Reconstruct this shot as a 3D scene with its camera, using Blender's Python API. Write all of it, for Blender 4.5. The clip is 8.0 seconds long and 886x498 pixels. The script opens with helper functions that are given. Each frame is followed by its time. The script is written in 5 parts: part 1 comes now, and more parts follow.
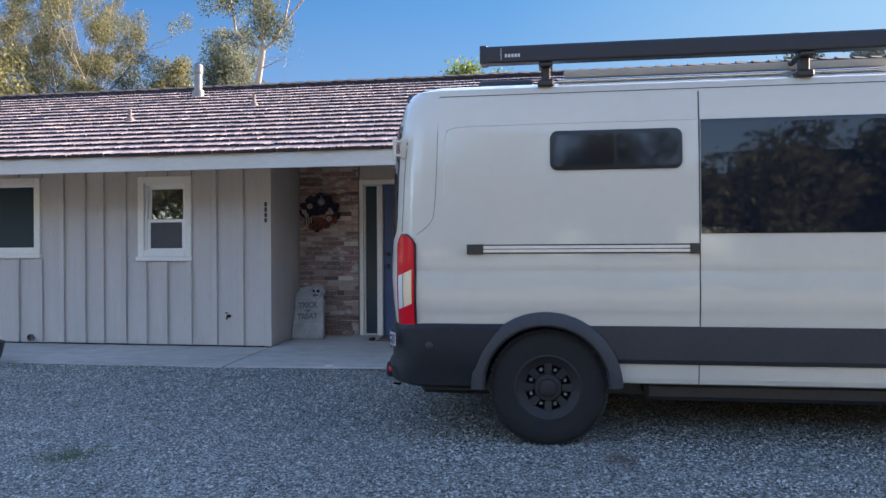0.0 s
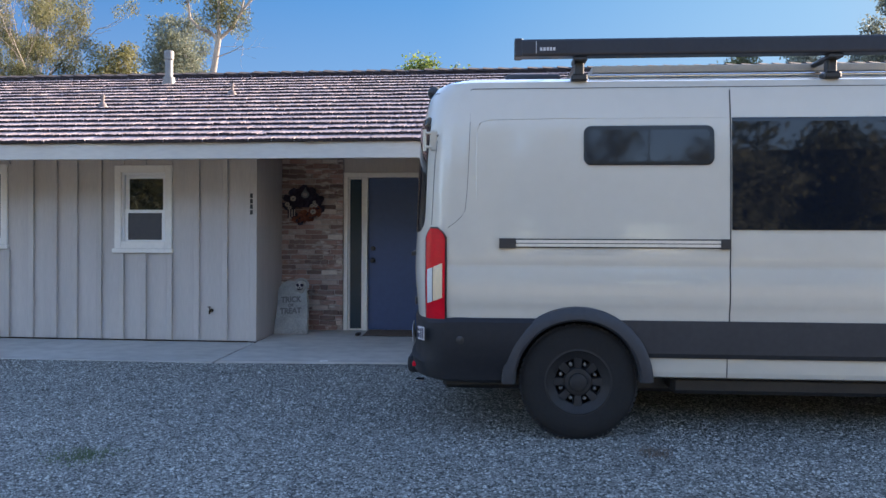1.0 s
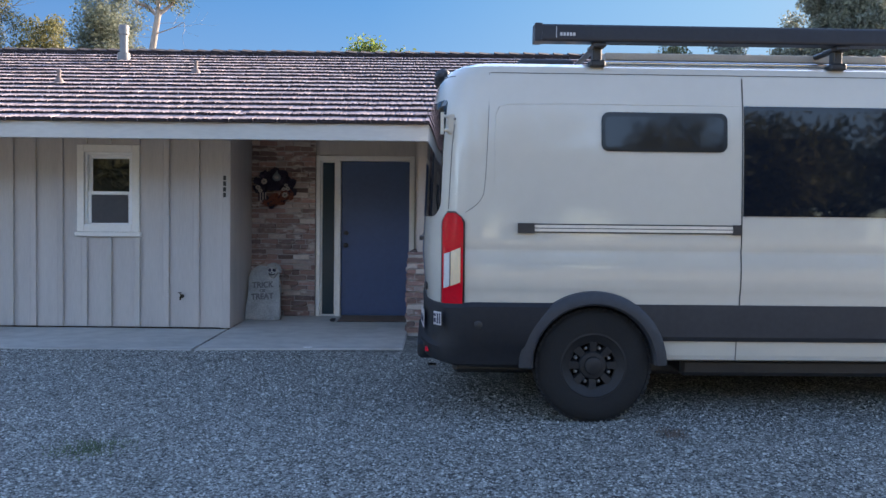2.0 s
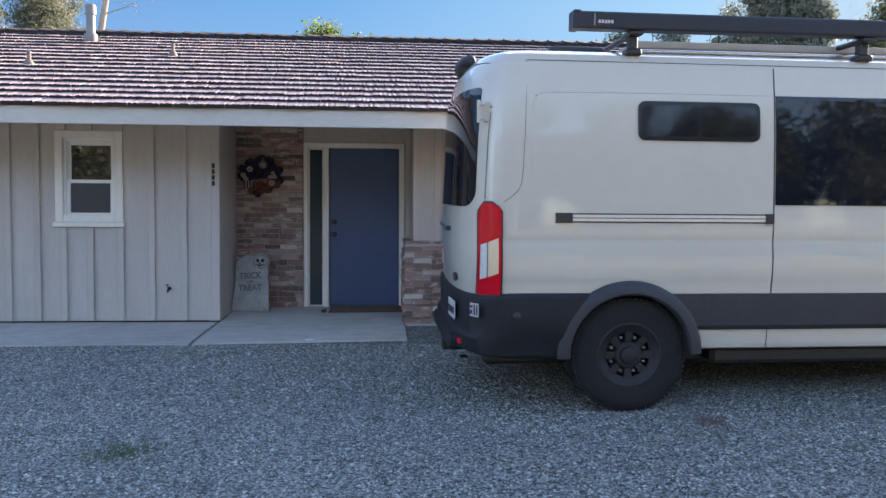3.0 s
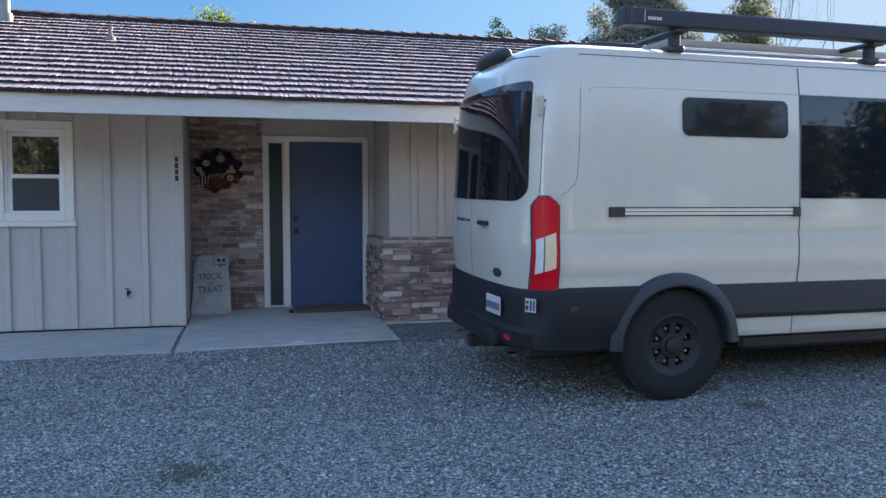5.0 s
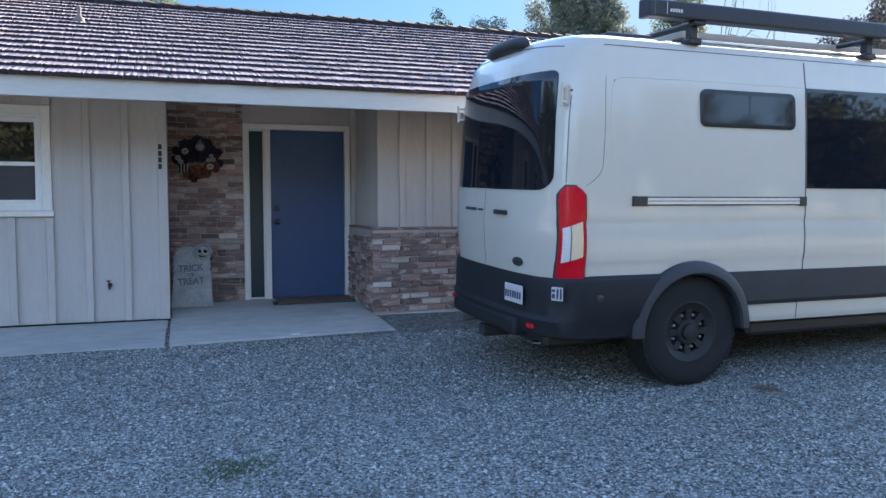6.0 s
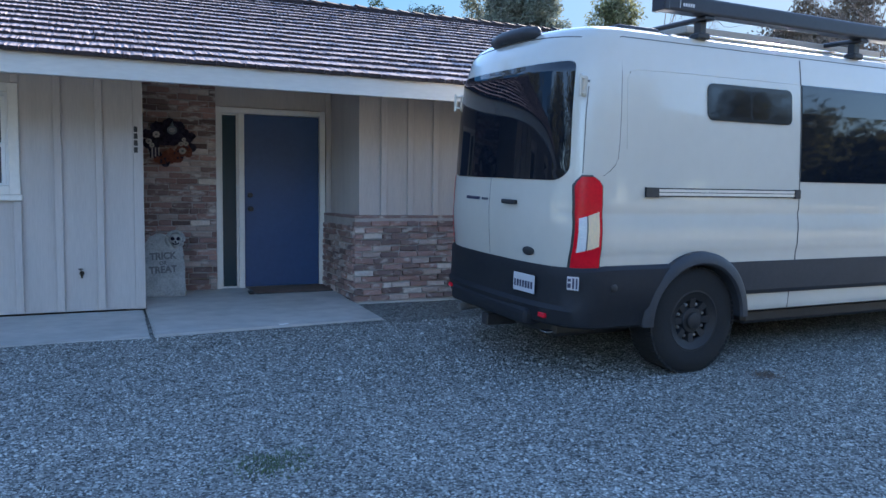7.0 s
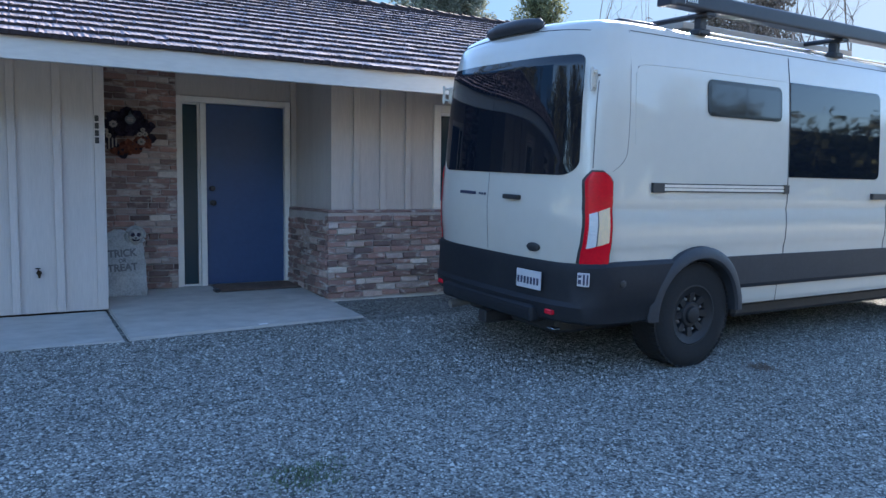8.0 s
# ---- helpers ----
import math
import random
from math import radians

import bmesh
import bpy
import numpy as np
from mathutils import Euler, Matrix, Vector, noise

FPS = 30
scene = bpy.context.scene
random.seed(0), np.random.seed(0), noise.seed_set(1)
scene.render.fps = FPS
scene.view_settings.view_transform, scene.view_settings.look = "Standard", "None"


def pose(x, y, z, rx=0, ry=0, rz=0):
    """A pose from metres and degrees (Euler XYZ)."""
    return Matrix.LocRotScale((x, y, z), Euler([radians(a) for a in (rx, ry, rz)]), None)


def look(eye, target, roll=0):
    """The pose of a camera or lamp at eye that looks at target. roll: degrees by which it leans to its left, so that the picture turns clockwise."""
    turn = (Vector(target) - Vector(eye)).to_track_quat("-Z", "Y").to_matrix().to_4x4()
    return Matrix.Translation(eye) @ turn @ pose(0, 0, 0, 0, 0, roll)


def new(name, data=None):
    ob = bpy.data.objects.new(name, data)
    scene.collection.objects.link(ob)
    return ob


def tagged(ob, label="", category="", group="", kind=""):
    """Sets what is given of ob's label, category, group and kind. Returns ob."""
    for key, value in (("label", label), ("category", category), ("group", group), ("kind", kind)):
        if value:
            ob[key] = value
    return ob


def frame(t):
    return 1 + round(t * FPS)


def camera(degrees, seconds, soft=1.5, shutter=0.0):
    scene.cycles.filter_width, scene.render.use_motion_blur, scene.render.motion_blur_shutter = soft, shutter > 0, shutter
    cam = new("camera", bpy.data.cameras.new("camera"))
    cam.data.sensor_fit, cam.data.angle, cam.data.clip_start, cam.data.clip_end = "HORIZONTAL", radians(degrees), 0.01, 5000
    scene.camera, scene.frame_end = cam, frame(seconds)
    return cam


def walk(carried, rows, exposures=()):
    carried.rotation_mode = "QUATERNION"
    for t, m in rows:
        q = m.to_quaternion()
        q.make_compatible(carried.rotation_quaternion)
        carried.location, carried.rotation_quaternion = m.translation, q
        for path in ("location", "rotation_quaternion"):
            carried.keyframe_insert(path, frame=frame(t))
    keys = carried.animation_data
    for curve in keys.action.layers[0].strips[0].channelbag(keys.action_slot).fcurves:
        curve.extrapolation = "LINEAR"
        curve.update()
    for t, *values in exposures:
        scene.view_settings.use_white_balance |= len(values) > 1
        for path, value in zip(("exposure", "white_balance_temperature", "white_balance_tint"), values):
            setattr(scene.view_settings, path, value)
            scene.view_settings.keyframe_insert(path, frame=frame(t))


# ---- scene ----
cam = camera(60.6, 8.0)
PATH = [
    (0, (0.202, 0.39, 1.487), (-0.143, 2.36, 1.487), -0.3),
    (0.5, (-0.103, 0.375, 1.484), (-0.376, 2.356, 1.485), 0.1),
    (1, (-0.41, 0.366, 1.468), (-0.598, 2.357, 1.458), 0.3),
    (1.5, (-0.713, 0.349, 1.479), (-0.806, 2.347, 1.453), 0.5),
    (2, (-0.996, 0.378, 1.457), (-0.999, 2.377, 1.41), 0.6),
    (2.2, (-1.122, 0.411, 1.465), (-1.089, 2.410, 1.411), 0.7),
    (3.3, (-1.799, 0.515, 1.480), (-1.604, 2.503, 1.392), 0.1),
    (3.5, (-1.925, 0.526, 1.469), (-1.694, 2.511, 1.38), -0.0),
    (4, (-2.222, 0.626, 1.473), (-1.907, 2.599, 1.382), -0.1),
    (4.5, (-2.511, 0.699, 1.465), (-2.11, 2.656, 1.371), -0.2),
    (4.7, (-2.622, 0.743, 1.478), (-2.187, 2.693, 1.385), -0.2),
    (5.8, (-3.230, 0.962, 1.471), (-2.617, 2.862, 1.360), -0.1),
    (6, (-3.355, 1.005, 1.463), (-2.707, 2.893, 1.346), -0.1),
    (6.5, (-3.642, 1.123, 1.475), (-2.91, 2.979, 1.343), 0.3),
    (7, (-3.876, 1.253, 1.458), (-3.056, 3.071, 1.313), 0.6),
    (7.5, (-4.098, 1.451, 1.467), (-3.187, 3.225, 1.31), 0.8),
    (8, (-4.316, 1.643, 1.473), (-3.315, 3.366, 1.309), 0.7),
]
EXPOSURE = [(0.0, 2.0, 7350, 20), (2.0, 1.95, 7200, 19), (3.5, 2.18, 7800, 19), (4.0, 2.18, 7700, 19), (4.5, 1.88, 7000, 17), (5.8, 2.27, 6850, 16), (6.1, 2.17, 6650, 15), (8.0, 2.02, 6100, 13)]
walk(cam, [(t, look(eye, target, roll)) for t, eye, target, roll in PATH], EXPOSURE)

# ---- light: low sun behind the house to its right, clear sky ----
SUN_AZ, SUN_EL = 51.0, 21.0  # degrees to the right of +y, and above the horizon
sun_dir = Vector((math.sin(radians(SUN_AZ)) * math.cos(radians(SUN_EL)), math.cos(radians(SUN_AZ)) * math.cos(radians(SUN_EL)), math.sin(radians(SUN_EL))))
world = bpy.data.worlds.new("sky")
scene.world = world
world.use_nodes = True
wn = world.node_tree.nodes
sky = wn.new("ShaderNodeTexSky")
sky.sky_type, sky.sun_disc = "NISHITA", False
sky.sun_elevation, sky.sun_rotation = radians(SUN_EL), radians(SUN_AZ)
sky.air_density, sky.dust_density, sky.ozone_density = 1.0, 0.25, 3.5
world.node_tree.links.new(sky.outputs[0], wn["Background"].inputs[0])
wn["Background"].inputs[1].default_value = 0.15
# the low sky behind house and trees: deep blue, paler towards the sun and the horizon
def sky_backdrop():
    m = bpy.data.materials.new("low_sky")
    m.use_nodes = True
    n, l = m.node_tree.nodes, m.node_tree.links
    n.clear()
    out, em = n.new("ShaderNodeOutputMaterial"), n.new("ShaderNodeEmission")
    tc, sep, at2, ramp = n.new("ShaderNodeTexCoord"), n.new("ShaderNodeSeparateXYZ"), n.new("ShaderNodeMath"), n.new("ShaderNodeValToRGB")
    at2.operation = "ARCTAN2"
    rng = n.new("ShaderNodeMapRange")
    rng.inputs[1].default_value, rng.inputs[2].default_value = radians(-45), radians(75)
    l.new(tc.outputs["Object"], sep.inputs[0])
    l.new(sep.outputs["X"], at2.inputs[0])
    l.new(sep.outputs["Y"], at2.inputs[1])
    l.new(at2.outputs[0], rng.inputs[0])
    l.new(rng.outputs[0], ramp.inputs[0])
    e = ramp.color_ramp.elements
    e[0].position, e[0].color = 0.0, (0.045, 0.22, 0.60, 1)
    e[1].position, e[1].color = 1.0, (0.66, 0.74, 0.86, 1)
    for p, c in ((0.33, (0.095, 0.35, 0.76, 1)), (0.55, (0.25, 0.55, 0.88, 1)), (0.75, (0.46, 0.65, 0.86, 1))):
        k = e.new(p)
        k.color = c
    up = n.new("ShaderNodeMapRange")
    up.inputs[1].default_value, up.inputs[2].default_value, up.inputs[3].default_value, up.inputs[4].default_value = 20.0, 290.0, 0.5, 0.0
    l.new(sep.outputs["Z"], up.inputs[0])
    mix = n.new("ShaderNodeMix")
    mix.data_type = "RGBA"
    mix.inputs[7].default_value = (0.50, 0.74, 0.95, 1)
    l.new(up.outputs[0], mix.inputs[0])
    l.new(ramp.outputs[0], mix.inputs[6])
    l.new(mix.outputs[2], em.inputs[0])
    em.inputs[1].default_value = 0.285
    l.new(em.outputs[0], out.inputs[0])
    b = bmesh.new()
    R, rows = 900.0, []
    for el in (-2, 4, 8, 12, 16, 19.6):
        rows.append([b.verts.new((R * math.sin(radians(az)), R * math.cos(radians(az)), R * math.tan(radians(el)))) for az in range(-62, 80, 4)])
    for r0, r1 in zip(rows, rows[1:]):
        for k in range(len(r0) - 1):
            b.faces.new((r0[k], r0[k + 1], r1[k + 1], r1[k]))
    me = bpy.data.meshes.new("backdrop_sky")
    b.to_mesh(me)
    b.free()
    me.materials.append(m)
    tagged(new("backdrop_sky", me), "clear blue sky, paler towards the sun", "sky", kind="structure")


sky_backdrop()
lamp = bpy.data.lights.new("sun", "SUN")
lamp.energy, lamp.angle, lamp.color = 5.0, radians(0.5), (1.0, 0.90, 0.76)
sun = new("sun", lamp)
sun.matrix_basis = look(sun_dir * 50, (0, 0, 0))


# ---- materials ----
def mk(name, c1, c2=None, scale=6.0, rough=0.7, metal=0.0, bump=0.0, bump_scale=60.0, stretch=(1, 1, 1), rand=0.0, island=False, spec=0.5, coat=0.0, fine=None, bump_dist=0.004):
    """Two scales of colour variation between c1 and c2, a fine relief, and a shade that differs from piece to piece."""
    m = bpy.data.materials.new(name)
    m.use_nodes = True
    nt = m.node_tree
    n, l = nt.nodes, nt.links
    b = n["Principled BSDF"]
    b.inputs["Roughness"].default_value, b.inputs["Metallic"].default_value = rough, metal
    b.inputs["Specular IOR Level"].default_value = spec
    b.inputs["Coat Weight"].default_value = coat
    b.inputs["Coat Roughness"].default_value = 0.05
    c2 = c2 or tuple(0.82 * v for v in c1)
    tc = n.new("ShaderNodeTexCoord")
    mp = n.new("ShaderNodeMapping")
    mp.inputs["Scale"].default_value = stretch
    l.new(tc.outputs["Object"], mp.inputs[0])
    big, small = n.new("ShaderNodeTexNoise"), n.new("ShaderNodeTexNoise")
    for node, sc, det in ((big, scale, 5.0), (small, fine or scale * 9, 3.0)):
        node.inputs["Scale"].default_value, node.inputs["Detail"].default_value = sc, det
        l.new(mp.outputs[0], node.inputs["Vector"])
    add = n.new("ShaderNodeMath")
    add.operation = "ADD"
    l.new(big.outputs[0], add.inputs[0])
    l.new(small.outputs[0], add.inputs[1])
    rng = n.new("ShaderNodeMapRange")
    rng.inputs[1].default_value, rng.inputs[2].default_value = 0.7, 1.3
    l.new(add.outputs[0], rng.inputs[0])
    mix = n.new("ShaderNodeMix")
    mix.data_type = "RGBA"
    mix.inputs[6].default_value, mix.inputs[7].default_value = (*c1, 1), (*c2, 1)
    l.new(rng.outputs[0], mix.inputs[0])
    out = mix.outputs[2]
    if rand:
        src = n.new("ShaderNodeNewGeometry").outputs["Random Per Island"] if island else n.new("ShaderNodeObjectInfo").outputs["Random"]
        r2 = n.new("ShaderNodeMapRange")
        r2.inputs[3].default_value, r2.inputs[4].default_value = 1 - rand, 1 + rand
        l.new(src, r2.inputs[0])
        hsv = n.new("ShaderNodeHueSaturation")
        l.new(r2.outputs[0], hsv.inputs["Value"])
        l.new(out, hsv.inputs["Color"])
        out = hsv.outputs[0]
    l.new(out, b.inputs["Base Color"])
    if bump:
        bn, bt = n.new("ShaderNodeBump"), n.new("ShaderNodeTexNoise")
        bt.inputs["Scale"].default_value, bt.inputs["Detail"].default_value = bump_scale, 4.0
        l.new(mp.outputs[0], bt.inputs["Vector"])
        bn.inputs["Strength"].default_value, bn.inputs["Distance"].default_value = bump, bump_dist
        l.new(bt.outputs[0], bn.inputs["Height"])
        l.new(bn.outputs[0], b.inputs["Normal"])
    return m


def glassy(name, colour, rough=0.03, alpha=1.0, ior=1.52):
    """Dark tinted glass: a glossy dark face, part of it clear."""
    m = bpy.data.materials.new(name)
    m.use_nodes = True
    n, l = m.node_tree.nodes, m.node_tree.links
    b = n["Principled BSDF"]
    b.inputs["Base Color"].default_value = (*colour, 1)
    b.inputs["Roughness"].default_value = rough
    b.inputs["IOR"].default_value = ior
    b.inputs["Alpha"].default_value = alpha
    tc, nz, bn = n.new("ShaderNodeTexCoord"), n.new("ShaderNodeTexNoise"), n.new("ShaderNodeBump")
    nz.inputs["Scale"].default_value = 1.3
    bn.inputs["Strength"].default_value, bn.inputs["Distance"].default_value = 0.25, 0.01
    l.new(tc.outputs["Object"], nz.inputs["Vector"])
    l.new(nz.outputs[0], bn.inputs["Height"])
    l.new(bn.outputs[0], b.inputs["Normal"])
    return m


def gravel_mat():
    """Crushed rock: every chip a shade of its own, shade painted into the gaps between, broad drifts of dust over all.
    """
    m = mk("gravel", (0.185, 0.19, 0.175), (0.275, 0.28, 0.26), 0.7, 0.95)
    n, l = m.node_tree.nodes, m.node_tree.links
    b = n["Principled BSDF"]
    base = b.inputs["Base Color"].links[0].from_socket
    tc = n.new("ShaderNodeTexCoord")
    cells, edge = n.new("ShaderNodeTexVoronoi"), n.new("ShaderNodeTexVoronoi")
    edge.feature = "DISTANCE_TO_EDGE"
    for v in (cells, edge):
        v.inputs["Scale"].default_value = 68.0
        l.new(tc.outputs["Object"], v.inputs["Vector"])
    sep, r1, r2, mul = n.new("ShaderNodeSeparateColor"), n.new("ShaderNodeMapRange"), n.new("ShaderNodeMapRange"), n.new("ShaderNodeMath")
    l.new(cells.outputs["Color"], sep.inputs[0])
    l.new(sep.outputs[0], r1.inputs[0])
    r1.inputs[3].default_value, r1.inputs[4].default_value = 0.2, 1.75
    l.new(edge.outputs["Distance"], r2.inputs[0])
    r2.inputs[2].default_value, r2.inputs[3].default_value = 0.12, 0.35
    mul.operation = "MULTIPLY"
    l.new(r1.outputs[0], mul.inputs[0])
    l.new(r2.outputs[0], mul.inputs[1])
    hsv = n.new("ShaderNodeHueSaturation")
    l.new(mul.outputs[0], hsv.inputs["Value"])
    l.new(base, hsv.inputs["Color"])
    l.new(hsv.outputs[0], b.inputs["Base Color"])
    bump = n.new("ShaderNodeBump")
    bump.inputs["Strength"].default_value, bump.inputs["Distance"].default_value = 0.9, 0.012
    l.new(mul.outputs[0], bump.inputs["Height"])
    l.new(bump.outputs[0], b.inputs["Normal"])
    return m


M = dict(
    gravel=gravel_mat(),
    stone=mk("gravel_stone", (0.27, 0.276, 0.257), (0.38, 0.384, 0.355), 0.9, 0.9, rand=0.8, island=True),
    lawn=mk("bounce_lawn", (0.44, 0.37, 0.22), (0.36, 0.31, 0.18), 0.4, 0.95, bump=0.6, bump_scale=30),
    # end grain's own dark tone, plus shade painted into the colour
    butt=mk("shaded_cedar", (0.05, 0.038, 0.041), (0.03, 0.024, 0.026), 6, 0.95),
    concrete=mk("concrete", (0.50, 0.485, 0.45), (0.36, 0.35, 0.325), 0.8, 0.9, bump=0.25, bump_scale=40, fine=6, stretch=(0.9, 1.1, 1)),
    siding=mk("grey_board_paint", (0.525, 0.482, 0.448), (0.445, 0.41, 0.383), 1.6, 0.75, bump=0.25, bump_scale=25, stretch=(6, 6, 0.5), rand=0.05),
    white=mk("white_trim_paint", (0.80, 0.77, 0.71), (0.72, 0.69, 0.64), 2.5, 0.5, bump=0.1, bump_scale=30),
    fascia=mk("fascia_paint", (0.57, 0.55, 0.505), (0.49, 0.472, 0.435), 1.5, 0.6, bump=0.15, bump_scale=30, stretch=(0.6, 3, 3)),
    vinyl=mk("white_vinyl", (0.82, 0.82, 0.81), (0.78, 0.78, 0.77), 3, 0.35),
    shake=mk("weathered_cedar_shake", (0.23, 0.18, 0.188), (0.385, 0.325, 0.333), 3.0, 0.95, bump=0.6, bump_scale=9, stretch=(8, 0.7, 0.7), spec=0.15, rand=0.16, fine=9, bump_dist=0.012),
    shake_rest=mk("weathered_cedar_shakes", (0.23, 0.18, 0.188), (0.385, 0.325, 0.333), 3.0, 0.95, bump=0.6, bump_scale=9, stretch=(8, 0.7, 0.7), spec=0.15, rand=0.16, island=True, fine=9, bump_dist=0.012),
    deck=mk("roof_deck_wood", (0.12, 0.10, 0.09), (0.18, 0.15, 0.13), 3, 0.9),
    # made pale to bounce more light under the eave
    soffit=mk("bounce_soffit_paint", (0.72, 0.70, 0.66), (0.66, 0.64, 0.60), 2, 0.8),
    brick=mk("used_brick", (0.37, 0.215, 0.185), (0.27, 0.175, 0.155), 9, 0.92, bump=0.9, bump_scale=38, rand=0.32, bump_dist=0.008),
    brick_pale=mk("lime_washed_brick", (0.50, 0.43, 0.385), (0.36, 0.27, 0.24), 12, 0.92, bump=0.9, bump_scale=38, rand=0.3, bump_dist=0.008),
    brick_dark=mk("burnt_brick", (0.24, 0.155, 0.14), (0.165, 0.115, 0.105), 9, 0.92, bump=0.9, bump_scale=38, rand=0.35, bump_dist=0.008),
    brick_white=mk("lime_crusted_brick", (0.74, 0.70, 0.64), (0.50, 0.42, 0.37), 16, 0.92, bump=0.9, bump_scale=38, rand=0.15, bump_dist=0.008),
    mortar=mk("mortar", (0.44, 0.40, 0.37), (0.33, 0.30, 0.28), 5, 0.95, bump=0.8, bump_scale=70),
    door=mk("navy_door_paint", (0.034, 0.078, 0.185), (0.029, 0.066, 0.16), 2, 0.42, bump=0.06, bump_scale=40),
    black=mk("black_metal", (0.018, 0.018, 0.02), (0.03, 0.03, 0.032), 8, 0.45),
    gloss=mk("gloss_black_rim", (0.008, 0.009, 0.012), (0.012, 0.013, 0.016), 8, 0.18),
    mat=mk("coir", (0.17, 0.115, 0.09), (0.11, 0.075, 0.06), 12, 1.0, bump=0.8, bump_scale=200),
    grave=mk("grey_foam_stone", (0.46, 0.465, 0.45), (0.27, 0.28, 0.275), 8, 0.9, bump=0.9, bump_scale=22, bump_dist=0.008),
    skull=mk("moulded_foam_bone", (0.60, 0.59, 0.55), (0.36, 0.36, 0.34), 14, 0.9, bump=0.5, bump_scale=40),
    graveink=mk("faded_engraved_paint", (0.12, 0.125, 0.13), (0.19, 0.19, 0.19), 20, 0.9),
    galv=mk("galvanised_steel", (0.24, 0.235, 0.225), (0.18, 0.175, 0.17), 7, 0.6, 0.25),
    rust=mk("painted_vent_pipe", (0.21, 0.165, 0.155), (0.16, 0.12, 0.11), 9, 0.7),
    brass=mk("old_brass", (0.07, 0.05, 0.03), (0.04, 0.03, 0.02), 12, 0.45, 0.8),
    paint=mk("white_van_paint", (0.545, 0.515, 0.447), (0.517, 0.489, 0.423), 1.2, 0.4, coat=1.0),
    seam=mk("panel_gap", (0.07, 0.07, 0.07), (0.05, 0.05, 0.05), 5, 0.9),
    gap=mk("shallow_panel_gap", (0.17, 0.165, 0.155), (0.13, 0.125, 0.12), 5, 0.8),
    plastic=mk("charcoal_bumper_plastic", (0.024, 0.027, 0.034), (0.034, 0.037, 0.044), 3, 0.55, bump=0.15, bump_scale=300),
    bumper=mk("black_bumper_plastic", (0.010, 0.012, 0.017), (0.015, 0.017, 0.022), 3, 0.6, bump=0.15, bump_scale=300, spec=0.35),
    reflector=mk("red_reflector", (0.72, 0.012, 0.03), (0.6, 0.01, 0.03), 30, 0.15),
    polished=mk("polished_aluminium", (0.75, 0.74, 0.72), (0.68, 0.67, 0.65), 6, 0.16, 1.0),
    rubber=mk("tyre_rubber", (0.009, 0.009, 0.010), (0.014, 0.014, 0.015), 6, 0.85, bump=0.3, bump_scale=80),
    alloy=mk("satin_black_alloy", (0.014, 0.014, 0.016), (0.02, 0.02, 0.022), 6, 0.6, 0.1),
    chrome=mk("bright_metal", (0.6, 0.6, 0.6), (0.5, 0.5, 0.5), 6, 0.2, 1.0),
    glass=glassy("tinted_glass", (0.007, 0.010, 0.016)),
    glass_small=glassy("tinted_acrylic", (0.009, 0.011, 0.016), 0.05),
    screen=mk("insect_screen", (0.018, 0.024, 0.036), (0.028, 0.034, 0.046), 3, 0.4, bump=0.2, bump_scale=400),
    pane=glassy("window_pane", (0.02, 0.024, 0.024), 0.02, ior=1.85),
    sidelight=glassy("obscured_glass", (0.026, 0.048, 0.062), 0.2, ior=1.28),
    red=mk("red_lens", (0.70, 0.006, 0.02), (0.56, 0.004, 0.016), 6, 0.22, spec=0.25),
    clear=mk("clear_lens", (0.84, 0.63, 0.38), (0.62, 0.50, 0.37), 25, 0.15, spec=0.35, stretch=(8, 1, 1)),
    clear_white=mk("frosted_white_lens", (0.72, 0.72, 0.70), (0.50, 0.52, 0.54), 25, 0.15, spec=0.4, stretch=(1, 1, 6)),
    rail=mk("pale_rail", (0.72, 0.65, 0.55), (0.64, 0.58, 0.49), 4, 0.35, 0.0),
    # black case tinted blue: the sky's sheen is put into its colour
    awning=mk("sky_tinted_awning_case", (0.010, 0.013, 0.022), (0.016, 0.019, 0.03), 4, 0.4),
    plate=mk("plate_white", (0.55, 0.55, 0.56), (0.48, 0.48, 0.5), 20, 0.4),
    ink=mk("dark_print", (0.03, 0.04, 0.09), (0.05, 0.05, 0.08), 20, 0.5),
    panel=mk("solar_cells", (0.015, 0.018, 0.03), (0.02, 0.024, 0.04), 6, 0.15),
    panel_frame=mk("tan_panel_frame", (0.42, 0.38, 0.31), (0.34, 0.31, 0.26), 6, 0.5),
    bark=mk("pale_eucalyptus_bark", (0.38, 0.32, 0.27), (0.22, 0.17, 0.14), 1.5, 0.9, bump=0.6, bump_scale=12, stretch=(3, 3, 0.6)),
    twig=mk("bare_brown_bark", (0.20, 0.15, 0.12), (0.13, 0.10, 0.08), 2, 0.95),
    leaf_olive=mk("olive_leaves", (0.10, 0.115, 0.06), (0.15, 0.15, 0.07), 0.5, 0.6, rand=0.45, island=True),
    leaf_gold=mk("golden_green_leaves", (0.21, 0.185, 0.07), (0.13, 0.135, 0.06), 0.4, 0.6, rand=0.45, island=True),
    leaf_bright=mk("bright_green_leaves", (0.10, 0.17, 0.035), (0.17, 0.20, 0.05), 0.6, 0.6, rand=0.35, island=True),
    leaf_dusty=mk("dusty_olive_leaves", (0.20, 0.185, 0.085), (0.11, 0.115, 0.055), 0.35, 0.65, rand=0.45, island=True),
    leaf_dark=mk("dark_green_leaves", (0.05, 0.075, 0.04), (0.085, 0.10, 0.05), 0.5, 0.6, rand=0.45, island=True),
    leaf_grey=mk("grey_green_leaves", (0.15, 0.17, 0.125), (0.20, 0.215, 0.15), 0.5, 0.7, rand=0.4, island=True),
